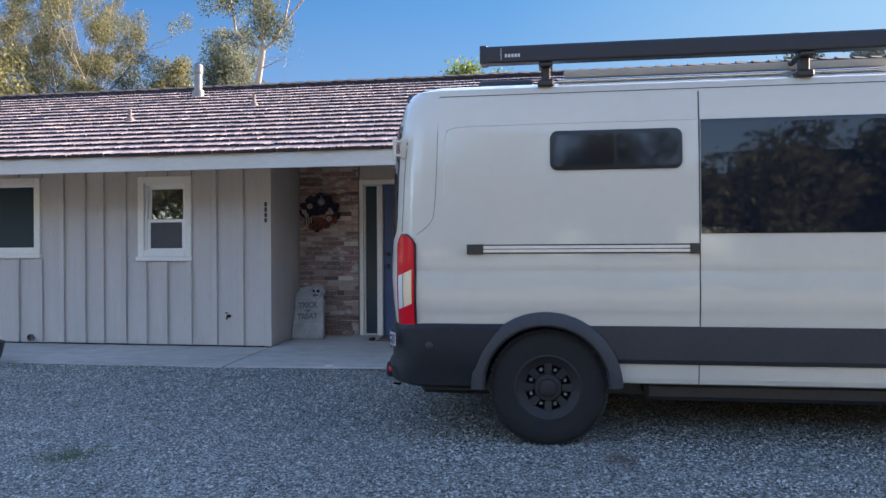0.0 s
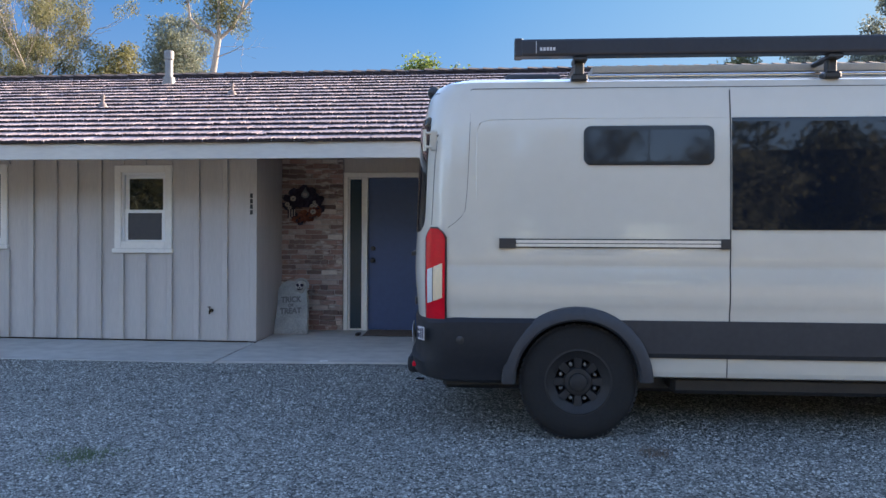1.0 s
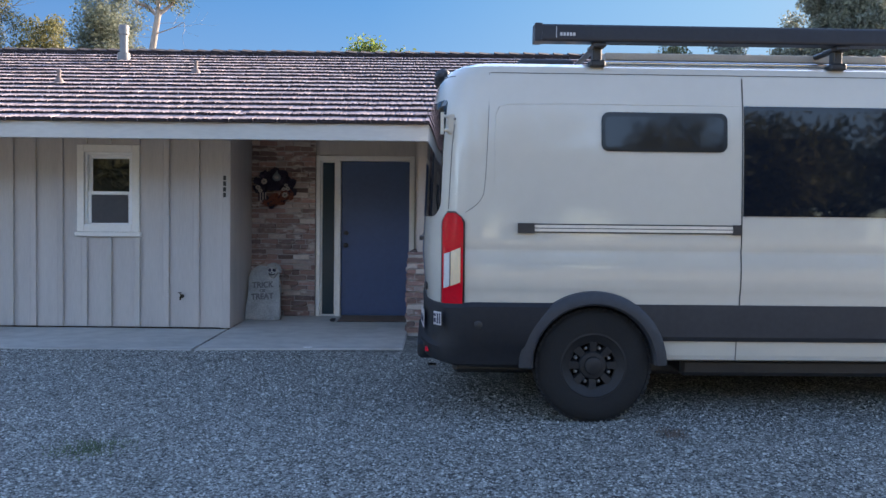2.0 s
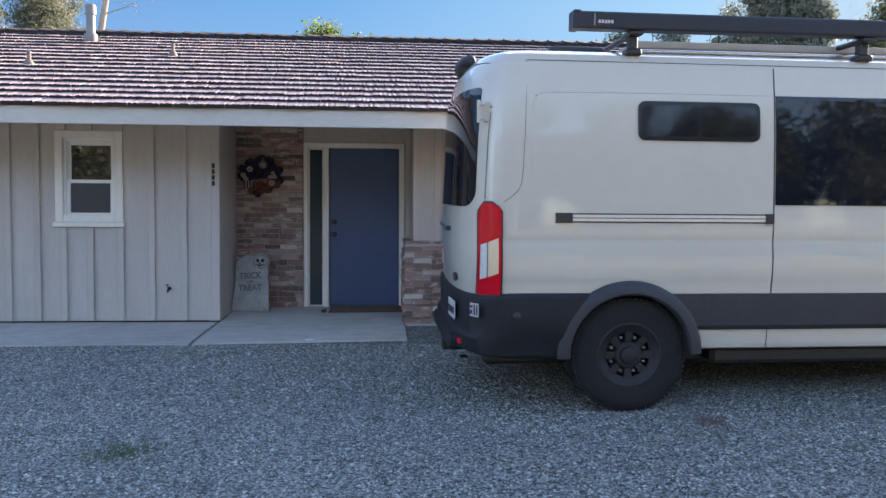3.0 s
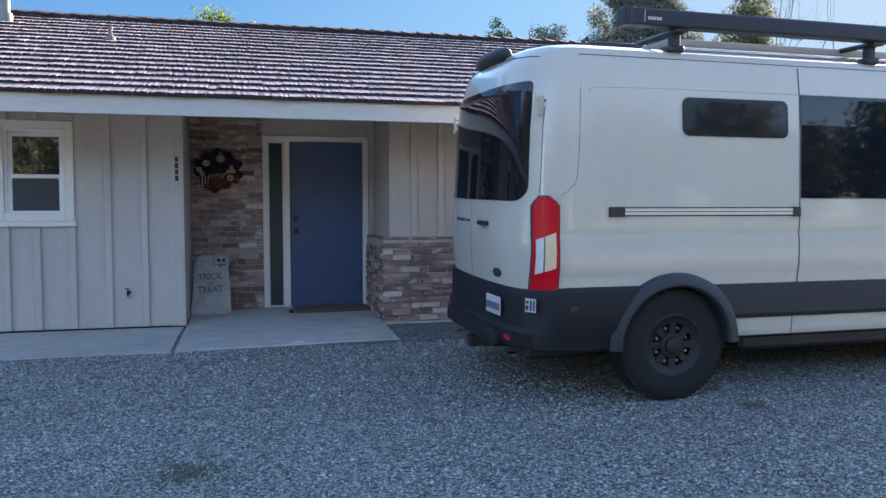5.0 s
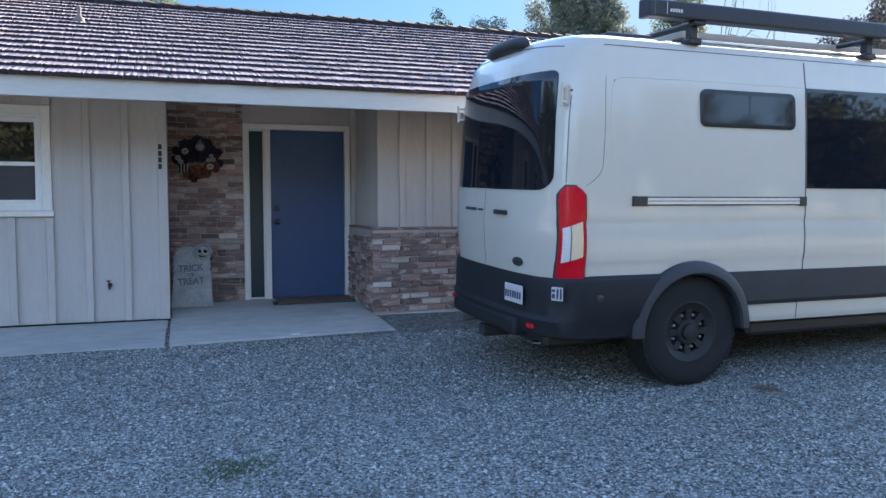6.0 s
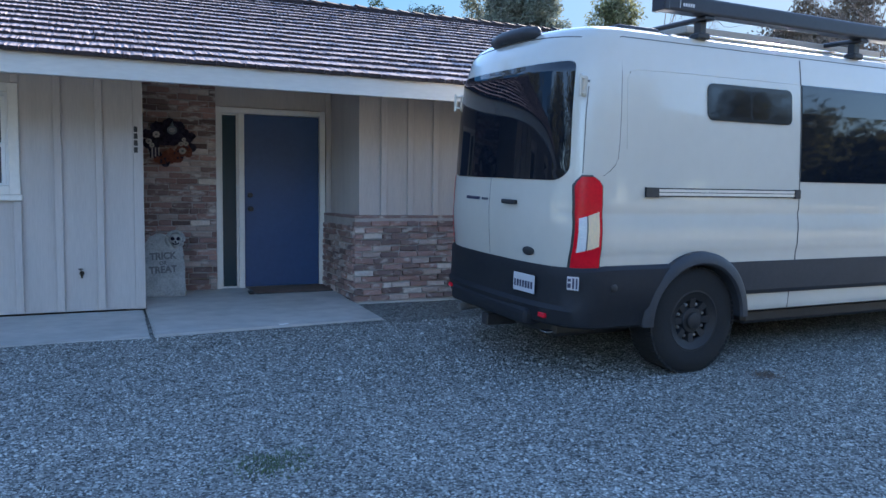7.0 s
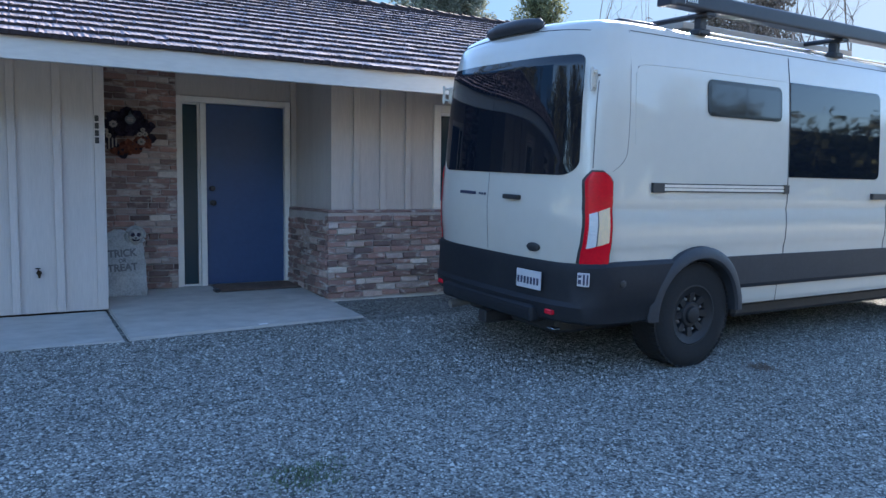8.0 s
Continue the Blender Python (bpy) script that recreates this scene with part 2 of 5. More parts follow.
    leaf_far=mk("hazy_green_leaves", (0.13, 0.15, 0.125), (0.18, 0.20, 0.16), 0.35, 0.65, rand=0.45, island=True),
    leaf_brown=mk("brown_needles", (0.085, 0.065, 0.05), (0.12, 0.09, 0.065), 0.5, 0.8, rand=0.4, island=True),
    grass=mk("sparse_grass", (0.085, 0.125, 0.062), (0.125, 0.16, 0.085), 6, 0.9, rand=0.3, island=True),
    orange=mk("rust_felt", (0.23, 0.072, 0.04), (0.14, 0.045, 0.035), 9, 0.9),
    blackfelt=mk("black_purple_tulle", (0.016, 0.013, 0.028), (0.036, 0.027, 0.055), 9, 0.9),
    cream=mk("cream_felt", (0.50, 0.45, 0.40), (0.36, 0.31, 0.28), 9, 0.9),
    sign=mk("grey_sign_board", (0.12, 0.14, 0.165), (0.19, 0.21, 0.23), 12, 0.8),
)


for nm, clear in (("leaf_bright", 0.5), ("leaf_dusty", 0.5), ("leaf_olive", 0.5), ("leaf_gold", 0.5), ("leaf_dark", 0.3), ("leaf_grey", 0.45), ("leaf_far", 0.35)):
    nt = M[nm].node_tree
    pb = nt.nodes["Principled BSDF"]
    tr, mx = nt.nodes.new("ShaderNodeBsdfTranslucent"), nt.nodes.new("ShaderNodeMixShader")
    nt.links.new(pb.inputs["Base Color"].links[0].from_socket, tr.inputs[0])
    mx.inputs[0].default_value = clear
    nt.links.new(pb.outputs[0], mx.inputs[1])
    nt.links.new(tr.outputs[0], mx.inputs[2])
    nt.links.new(mx.outputs[0], nt.nodes["Material Output"].inputs[0])


# lime smears and mortar stains that run over the used bricks
for nm in ("brick", "brick_pale", "brick_dark", "brick_white"):
    nt = M[nm].node_tree
    pb = nt.nodes["Principled BSDF"]
    geo, nz, mr, mx = nt.nodes.new("ShaderNodeNewGeometry"), nt.nodes.new("ShaderNodeTexNoise"), nt.nodes.new("ShaderNodeMapRange"), nt.nodes.new("ShaderNodeMix")
    mp = nt.nodes.new("ShaderNodeMapping")
    mp.inputs["Scale"].default_value = (1, 1, 2.4)
    nz.inputs["Scale"].default_value, nz.inputs["Detail"].default_value = 7.0, 6.0
    mr.inputs[1].default_value, mr.inputs[2].default_value, mr.inputs[4].default_value = 0.54, 0.66, 0.7
    mx.data_type = "RGBA"
    mx.inputs[7].default_value = (0.60, 0.55, 0.50, 1)
    nt.links.new(geo.outputs["Position"], mp.inputs[0])
    nt.links.new(mp.outputs[0], nz.inputs["Vector"])
    nt.links.new(nz.outputs[0], mr.inputs[0])
    nt.links.new(mr.outputs[0], mx.inputs[0])
    nt.links.new(pb.inputs["Base Color"].links[0].from_socket, mx.inputs[6])
    nt.links.new(mx.outputs[2], pb.inputs["Base Color"])


# ---- mesh helpers ----
def mesh_of(name, bm, mat, smooth=False):
    me = bpy.data.meshes.new(name)
    bmesh.ops.recalc_face_normals(bm, faces=bm.faces)
    bm.to_mesh(me)
    bm.free()
    me.materials.append(mat)
    if smooth:
        for p in me.polygons:
            p.use_smooth = True
        me.set_sharp_from_angle(angle=radians(smooth if smooth is not True else 40))
    return me


def part(name, bm, mat, parent, label="", smooth=False):
    ob = new(name, mesh_of(name, bm, mat, smooth))
    ob.parent = parent
    return tagged(ob, label) if label else ob


def struct(name, bm, mat, label, category, smooth=False):
    return tagged(new(name, mesh_of(name, bm, mat, smooth)), label, category, kind="structure")


def thing(name, m, label, category, group=""):
    ob = new(name)
    ob.empty_display_size = 0.1
    ob.matrix_basis = m
    return tagged(ob, label, category, group)


def box(bm, x0, x1, y0, y1, z0, z1, bevel=0.0, seg=1):
    vs = [bm.verts.new((x, y, z)) for x in (x0, x1) for y in (y0, y1) for z in (z0, z1)]
    fs = [bm.faces.new([vs[i] for i in f]) for f in ((0, 1, 3, 2), (4, 6, 7, 5), (0, 4, 5, 1), (2, 3, 7, 6), (0, 2, 6, 4), (1, 5, 7, 3))]
    if bevel:
        es = {e for f in fs for e in f.edges}
        bmesh.ops.bevel(bm, geom=list(es), offset=bevel, segments=seg, affect="EDGES", profile=0.6)
    return bm


def boxed(*a, **k):
    return box(bmesh.new(), *a, **k)


def tube(bm, pts, radii, n=8, caps=True):
    """A round limb through the points."""
    pts = [Vector(p) for p in pts]
    rings = []
    for i, p in enumerate(pts):
        d = (pts[min(i + 1, len(pts) - 1)] - pts[max(i - 1, 0)]).normalized()
        a = d.orthogonal().normalized() if abs(d.z) < 0.9 else d.cross(Vector((1, 0, 0))).normalized()
        if abs(d.z) < 0.9:
            a = d.cross(Vector((0, 0, 1))).normalized()
        b = d.cross(a)
        r = radii[i] if hasattr(radii, "__len__") else radii
        rings.append([bm.verts.new(p + r * (math.cos(t) * a + math.sin(t) * b)) for t in [2 * math.pi * k / n for k in range(n)]])
    for r0, r1 in zip(rings, rings[1:]):
        for k in range(n):
            bm.faces.new((r0[k], r0[(k + 1) % n], r1[(k + 1) % n], r1[k]))
    if caps:
        bm.faces.new(rings[0][::-1])
        bm.faces.new(rings[-1])
    return bm


def lathe(bm, prof, n=32, axis="y", at=(0, 0, 0), ends=(True, True)):
    """Profile of (radius, along) turned about an axis."""
    rings = []
    for r, h in prof:
        ring = []
        for k in range(n):
            t = 2 * math.pi * k / n
            c, s = r * math.cos(t), r * math.sin(t)
            p = {"x": (h, c, s), "y": (c, h, s), "z": (c, s, h)}[axis]
            ring.append(bm.verts.new(Vector(p) + Vector(at)))
        rings.append(ring)
    for r0, r1 in zip(rings, rings[1:]):
        for k in range(n):
            bm.faces.new((r0[k], r0[(k + 1) % n], r1[(k + 1) % n], r1[k]))
    for ring, closed in zip((rings[0], rings[-1]), ends):
        if closed:
            bm.faces.new(ring)
    return bm


def wall_with_holes(x0, x1, y0, y1, z0, z1, holes=()):
    """A wall along x with rectangular openings (xa, xb, za, zb) through it."""
    bm = bmesh.new()
    xs = sorted({x0, x1, *[h[0] for h in holes], *[h[1] for h in holes]})
    for xa, xb in zip(xs, xs[1:]):
        cut = sorted((h[2], h[3]) for h in holes if h[0] <= xa + 1e-6 and h[1] >= xb - 1e-6)
        z = z0
        for a, b in cut:
            if a > z + 1e-6:
                box(bm, xa, xb, y0, y1, z, a)
            z = b
        if z < z1 - 1e-6:
            box(bm, xa, xb, y0, y1, z, z1)
    return bm


def lettering(text, size, m, mat, parent, name="lettering", depth=0.002, label=""):
    c = bpy.data.curves.new("t", "FONT")
    c.body, c.size, c.extrude, c.align_x, c.align_y = text, size, depth, "CENTER", "CENTER"
    c.offset = size * 0.035
    o = new("t", c)
    me = bpy.data.meshes.new_from_object(o.evaluated_get(bpy.context.evaluated_depsgraph_get()))
    bpy.data.objects.remove(o)
    me.materials.clear()
    me.materials.append(mat)
    ob = new(name, me)
    ob.matrix_basis = m
    ob.parent = parent
    return tagged(ob, label) if label else ob


# ---- ground ----
def step(t):
    t = min(1.0, max(0.0, t))
    return t * t * (3 - 2 * t)


def ground_z(x, y):
    """The drive rises gently to the house, with a low swell under the van."""
    return -0.075 + 0.039 * min(max(y, -3.0), 8.6) + 0.042 * step((x + 1.3) / 1.6) * step((y - 3.6) / 1.4) * step((9 - y) / 2)


def grid_lines(lo, hi, fine_lo, fine_hi, d):
    a = [lo, lo / 2, lo / 5, lo / 12, lo / 25]
    b = [hi / 25, hi / 12, hi / 5, hi / 2, hi]
    return [v for v in a if v < fine_lo - d] + list(np.arange(fine_lo, fine_hi + d / 2, d)) + [v for v in b if v > fine_hi + d]


gx, gy = grid_lines(-1500, 1500, -12, 10, 0.25), grid_lines(-1500, 1500, -4, 18, 0.25)
bm = bmesh.new()
gv = [[bm.verts.new((x, y, ground_z(x, y) + 0.008 * noise.noise((x * 1.3, y * 1.3, 0)))) for x in gx] for y in gy]
for r0, r1 in zip(gv, gv[1:]):
    for k in range(len(gx) - 1):
        bm.faces.new((r0[k], r0[k + 1], r1[k + 1], r1[k]))
ground = struct("ground", bm, M["gravel"], "grey crushed gravel drive, packed and uneven", "ground", smooth=True)


def scatter(name, count, region, size, mat, label, category, seed):
    """Crushed stones pressed into the drive, each a small irregular lump."""
    rng = np.random.default_rng(seed)
    x0, x1, y0, y1 = region
    px = rng.uniform(x0, x1, count)
    py = y0 + (y1 - y0) * rng.uniform(0, 1, count) ** 1.15
    base = np.array([[1, 0, 0], [0, 1, 0], [-1, 0, 0], [0, -1, 0], [0, 0, 0.8], [0, 0, -0.6]])
    tri = np.array([[0, 1, 4], [1, 2, 4], [2, 3, 4], [3, 0, 4], [1, 0, 5], [2, 1, 5], [3, 2, 5], [0, 3, 5]])
    s = size * rng.lognormal(0, 0.35, count)
    ang = rng.uniform(0, 6.283, count)
    jit = 1 + rng.uniform(-0.35, 0.35, (count, 6, 3))
    v = base[None] * jit
    v[:, :, 0] += 0.3 * v[:, :, 2] * rng.uniform(-1, 1, (count, 1))
    c, sn = np.cos(ang)[:, None], np.sin(ang)[:, None]
    vx, vy = v[:, :, 0] * c - v[:, :, 1] * sn, v[:, :, 0] * sn + v[:, :, 1] * c
    pz = np.array([ground_z(a, b) + 0.008 * noise.noise((a * 1.3, b * 1.3, 0)) for a, b in zip(px, py)])
    co = np.stack([px[:, None] + vx * s[:, None], py[:, None] + vy * s[:, None], pz[:, None] + (v[:, :, 2] * 0.75 + 0.12) * s[:, None]], -1).reshape(-1, 3)
    faces = (tri[None] + 6 * np.arange(count)[:, None, None]).reshape(-1, 3)
    me = bpy.data.meshes.new(name)
    me.from_pydata(co.tolist(), [], faces.tolist())
    me.materials.append(mat)
    return tagged(new(name, me), label, category, kind="stuff")


scatter("gravel_stones", 215000, (-8.2, 4.2, 2.2, 7.95), 0.0058, M["stone"], "loose grey crushed gravel stones on the drive", "gravel", 3)

# unseen lawn, toned and brought near to bounce warm light on the van
b = bmesh.new()
bounce_y = [-60, -45, -30, -22, -16, -12, -9, -7, -5.5, -4, -3, -2.2, -1.5, -0.9]
lv = [[b.verts.new((x, y + (0.25 * noise.noise((x * 0.6, 5, 0)) if y > -1 else 0), ground_z(x, y) + 0.03 + 0.015 * noise.noise((x * 0.2, y * 0.2, 3)))) for x in np.arange(-60, 61, 2)] for y in bounce_y]
for r0, r1 in zip(lv, lv[1:]):
    for k in range(len(r0) - 1):
        b.faces.new((r0[k], r0[k + 1], r1[k + 1], r1[k]))
struct("ground_lawn", b, M["lawn"], "unseen dry tan lawn across the yard, toned to bounce warm light", "lawn", smooth=True)

# ---- house: walls, slab, roof ----
FRONT, RECESS, WING = 9.236, 10.30, 9.18
# slabs rise towards the door
def slab(name, x0, x1, yf, yb, zf, zb, label, skew=0.0):
    b = bmesh.new()
    v = [b.verts.new(p) for p in ((x0, yf, zf), (x1, yf + skew, zf), (x1, yb, zb), (x0, yb, zb), (x0, yf, zf - 0.16), (x1, yf + skew, zf - 0.16), (x1, yb, zf - 0.16), (x0, yb, zf - 0.16))]
    for f in ((0, 1, 2, 3), (4, 7, 6, 5), (0, 4, 5, 1), (1, 5, 6, 2), (2, 6, 7, 3), (3, 7, 4, 0)):
        b.faces.new([v[i] for i in f])
    bmesh.ops.bevel(b, geom=[e for e in b.edges if e.verts[0].co.z > zf - 0.01 and e.verts[1].co.z > zf - 0.01], offset=0.012, segments=2, affect="EDGES")
    return struct(name, b, M["concrete"], label, "pavement")


slab("pavement_walk", -9.6, -3.515, 7.93, 9.25, 0.245, 0.285, "worn grey concrete walk along the house wall")
slab("pavement_porch", -3.49, -1.405, 7.95, 10.32, 0.255, 0.335, "grey concrete porch slab before the front door", 0.15)

WIN1, WIN2 = (-5.215, -4.615, 1.43, 2.35), (-7.85, -6.74, 1.47, 2.37)
struct("wall_front", wall_with_holes(-9.6, -3.5, FRONT, FRONT + 0.16, 0.302, 2.80, [WIN1, WIN2]), M["siding"], "pale grey painted board-and-batten front wall", "wall")
struct("wall_recess_side", boxed(-3.66, -3.5, FRONT + 0.16, RECESS + 0.16, 0.27, 2.95), M["siding"], "grey painted side wall of the entry recess", "wall")
struct("wall_recess_back", wall_with_holes(-3.5, -1.30, RECESS, RECESS + 0.16, 0.27, 2.95, [(-2.67, -1.39, 0.27, 2.43)]), M["siding"], "grey painted wall round the front door", "wall")
WIN3 = (-0.02, 1.6, 1.25, 2.32)
struct("wall_wing", wall_with_holes(-1.31, 7.2, WING, WING + 0.16, 0.20, 2.80, [WIN3]), M["siding"], "pale grey board-and-batten wall over a brick base", "wall")
struct("wall_wing_side", boxed(-1.31, -1.15, WING + 0.16, RECESS, 0.27, 2.95), M["siding"], "grey painted return wall beside the front door", "wall")
struct("wall_back", boxed(-9.6, 7.2, 16.2, 16.36, 0.2, 2.9), M["siding"], "plain grey rear wall of the house", "wall")
for nm, xa in (("wall_gable_west", -9.6), ("wall_gable_east", 7.04)):
    b = bmesh.new()
    prof = [(FRONT + 0.16, 0.2), (16.2, 0.2), (16.2, 2.85), (12.8, 4.12), (FRONT + 0.16, 2.80)]
    f0 = [b.verts.new((xa, y, z)) for y, z in prof]
    f1 = [b.verts.new((xa + 0.16, y, z)) for y, z in prof]
    b.faces.new(f0), b.faces.new(f1[::-1])
    for k in range(5):
        b.faces.new((f0[k], f0[(k + 1) % 5], f1[(k + 1) % 5], f1[k]))
    struct(nm, b, M["siding"], "plain grey gable wall of the house", "wall")
struct("floor", boxed(-9.44, 7.04, 9.4, 16.2, 0.2, 0.3), M["deck"], "dark floor inside the house", "floor")

# roof: deck, fascia, rafter soffit
EAVE_Y, EAVE_Z, RIDGE_Y, RIDGE_Z = 8.13, 2.545, 12.8, 4.29
SLOPE = (RIDGE_Z - EAVE_Z) / (RIDGE_Y - EAVE_Y)
RX0, RX1 = -10.3, 7.9
b = bmesh.new()
prof = [(EAVE_Y, EAVE_Z), (RIDGE_Y, RIDGE_Z), (2 * RIDGE_Y - EAVE_Y, EAVE_Z), (2 * RIDGE_Y - EAVE_Y, EAVE_Z - 0.06), (RIDGE_Y, RIDGE_Z - 0.06), (EAVE_Y, EAVE_Z - 0.06)]
f0 = [b.verts.new((RX0, y, z)) for y, z in prof]
f1 = [b.verts.new((RX1, y, z)) for y, z in prof]
for k in range(6):
    b.faces.new((f0[k], f0[(k + 1) % 6], f1[(k + 1) % 6], f1[k]))
for f in (f0, f1):
    b.faces.new((f[0], f[1], f[4], f[5])), b.faces.new((f[1], f[2], f[3], f[4]))
roof = struct("roof", b, M["deck"], "low gabled roof laid with weathered reddish-grey cedar shakes", "roof")
struct("fascia", boxed(RX0, RX1, EAVE_Y - 0.005, EAVE_Y + 0.035, EAVE_Z - 0.175, EAVE_Z - 0.004, bevel=0.004), M["fascia"], "white painted fascia board along the eave", "fascia")
b = bmesh.new()
for x in np.arange(RX0 + 0.2, RX1, 0.61):
    v = [b.verts.new((x + dx, y, EAVE_Z + SLOPE * (y - EAVE_Y) - dz)) for dx in (0, 0.04) for y, dz in ((EAVE_Y + 0.04, 0.064), (10.6, 0.064), (10.6, 0.20), (EAVE_Y + 0.04, 0.16))]
    for f in ((0, 1, 2, 3), (7, 6, 5, 4), (0, 4, 5, 1), (3, 2, 6, 7), (0, 3, 7, 4), (1, 5, 6, 2)):
        b.faces.new([v[i] for i in f])
struct("trim_rafters", b, M["soffit"], "rafter tails under the eave, made pale to bounce light", "rafter")

# unseen boards added under the eave to bounce light into the entry
b = bmesh.new()
for k in range(9):
    ya, yb = EAVE_Y + 0.04 + 0.28 * k, EAVE_Y + 0.315 + 0.28 * k
    v = [b.verts.new((x, y, EAVE_Z + SLOPE * (y - EAVE_Y) - dz)) for x in (RX0 + 0.02, RX1 - 0.02) for y, dz in ((ya, 0.0625), (yb, 0.0625), (yb, 0.075), (ya, 0.075))]
    for f in ((0, 1, 2, 3), (7, 6, 5, 4), (0, 4, 5, 1), (3, 2, 6, 7), (0, 3, 7, 4), (1, 5, 6, 2)):
        b.faces.new([v[i] for i in f])
struct("trim_soffit_boards", b, M["soffit"], "unseen pale boards under the eave, added to bounce light into the entry", "soffit")

# battens
def batten_wall(parent_name, label, xs, y, spans):
    host = thing(parent_name, Matrix(), label, "batten")
    host["kind"] = "structure"
    for x in xs:
        for z0, z1 in spans(x):
            part("batten", boxed(x - 0.034, x + 0.032, y - 0.036, y - 0.0005, z0, z1, bevel=0.004), M["siding"], host)
    return host


def front_spans(x):
    for xa, xb, za, zb in (WIN1, WIN2):
        if xa - 0.1 < x < xb + 0.1:
            return [(0.305, za - 0.085), (zb + 0.075, 2.78)]
    return [(0.305, 2.78)]


batten_wall("trim_battens_front", "grey painted vertical battens on the front wall", [-9.3, -9.0, -8.7, -8.4, -8.1, -7.72, -7.37, -7.013, -6.672, -6.356, -6.05, -5.786, -5.474, -5.19, -4.905, -4.576, -4.236, -3.884], FRONT, front_spans)
struct("trim_corner", boxed(-3.585, -3.492, FRONT - 0.022, FRONT + 0.09, 0.300, 2.78, bevel=0.004), M["siding"], "grey painted corner board at the entry", "trim")
batten_wall("trim_battens_wing", "grey painted vertical battens above the brick base", [-1.035, -0.722, -0.414, 1.9, 2.2, 2.5, 2.8, 3.1, 3.4, 3.7, 4.0], WING, lambda x: [(1.2, 2.78)])
batten_wall("trim_battens_recess", "grey painted battens beside the door", [-1.345], RECESS, lambda x: [(0.34, 2.9)])

# ---- windows and door ----
def frame_bm(x0, x1, z0, z1, w, y0, y1, bevel=0.005):
    b = bmesh.new()
    box(b, x0, x0 + w, y0, y1, z0, z1, bevel)
    box(b, x1 - w, x1, y0, y1, z0, z1, bevel)
    box(b, x0 + w, x1 - w, y0 + 0.001, y1, z1 - w, z1, bevel)
    box(b, x0 + w, x1 - w, y0 + 0.001, y1, z0, z0 + w, bevel)
    return b


def house_window(name, hole, y, label, hung):
    xa, xb, za, zb = hole
    w = thing(name, pose((xa + xb) / 2, y, za), label, "window")
    w["kind"] = "structure"
    hx, h = (xb - xa) / 2, zb - za
    part("window_trim", frame_bm(-hx - 0.065, hx + 0.065, -0.02, h + 0.07, 0.085, -0.03, -0.001), M["white"], w, "white painted casing")
    part("window_sill", boxed(-hx - 0.085, hx + 0.085, -0.05, 0.0, -0.075, -0.022, bevel=0.006), M["white"], w, "white painted sill")
    part("window_frame", frame_bm(-hx, hx, 0.0, h, 0.045, 0.005, 0.09), M["vinyl"], w, "white vinyl frame")
    if hung:
        mid = h * 0.47
        for nm, z0, z1, yo in (("upper_sash", mid - 0.02, h - 0.045, 0.05), ("lower_sash", 0.045, mid + 0.02, 0.02)):
            s = part(nm, frame_bm(-hx + 0.045, hx - 0.045, z0, z1, 0.04, yo, yo + 0.028), M["vinyl"], w)
            part("pane", boxed(-hx + 0.085, hx - 0.085, yo + 0.010, yo + 0.016, z0 + 0.04, z1 - 0.04), M["pane"], s)
            if nm == "lower_sash":
                part("insect_screen", boxed(-hx + 0.087, hx - 0.087, yo + 0.002, yo + 0.004, z0 + 0.042, z1 - 0.042), M["screen"], s, "dark insect screen")
    else:
        part("pane", boxed(-hx + 0.045, hx - 0.045, 0.045, 0.051, 0.045, h - 0.045), M["pane"], w)
        part("outer_pane", boxed(-hx + 0.047, hx - 0.047, 0.036, 0.038, 0.047, h - 0.047), M["sidelight"], w, "grey-green glass")
    return w


house_window("window_1", WIN1, FRONT, "small white vinyl double-hung window in the grey wall", True)
house_window("window_2", WIN2, FRONT, "wide white vinyl window in the grey wall", False)
house_window("window_3", WIN3, WING, "white trimmed window over the brick base", False)

door = thing("door_1", pose(-2.03, RECESS, 0.33), "closed navy blue front door with a glass sidelight", "door")
door["kind"] = "structure"
b = bmesh.new()
box(b, -0.64, -0.585, -0.04, 0.1, 0, 2.095, 0.004)
box(b, 0.575, 0.64, -0.04, 0.1, 0, 2.095, 0.004)
box(b, -0.585, 0.575, -0.039, 0.1, 2.03, 2.094, 0.004)
part("door_frame", b, M["white"], door, "white painted door frame")
part("mullion", boxed(-0.385, -0.32, -0.038, 0.09, 0, 2.03, bevel=0.004), M["white"], door, "white post beside the door")
s = part("sidelight", frame_bm(-0.585, -0.385, 0.0, 2.03, 0.022, 0.0, 0.05), M["white"], door, "white framed sidelight")
part("pane", boxed(-0.563, -0.407, 0.02, 0.03, 0.022, 2.008), M["sidelight"], s, "grey-green obscured glass")
leaf = part("door_leaf", boxed(-0.317, 0.572, 0.015, 0.06, 0.012, 2.027, bevel=0.003), M["door"], door, "smooth navy blue painted door leaf")
part("threshold", boxed(-0.32, 0.575, -0.05, 0.05, -0.002, 0.011, bevel=0.003), M["galv"], door)
part("door_knob", lathe(bmesh.new(), [(0.03, 0.014), (0.03, 0.0), (0.012, -0.004), (0.012, -0.03), (0.027, -0.04), (0.03, -0.055), (0.02, -0.068), (0.002, -0.07)], 20, "y", (-0.25, 0, 0.93)), M["black"], leaf, "black door knob", smooth=True)
part("deadbolt", lathe(bmesh.new(), [(0.03, 0.014), (0.03, -0.012), (0.022, -0.02), (0.002, -0.021)], 20, "y", (-0.25, 0, 1.09)), M["black"], leaf, "black deadbolt", smooth=True)

# ---- van ----
VZ, ROLL = 0.212, 2.2  # the van stands across the slope of the drive
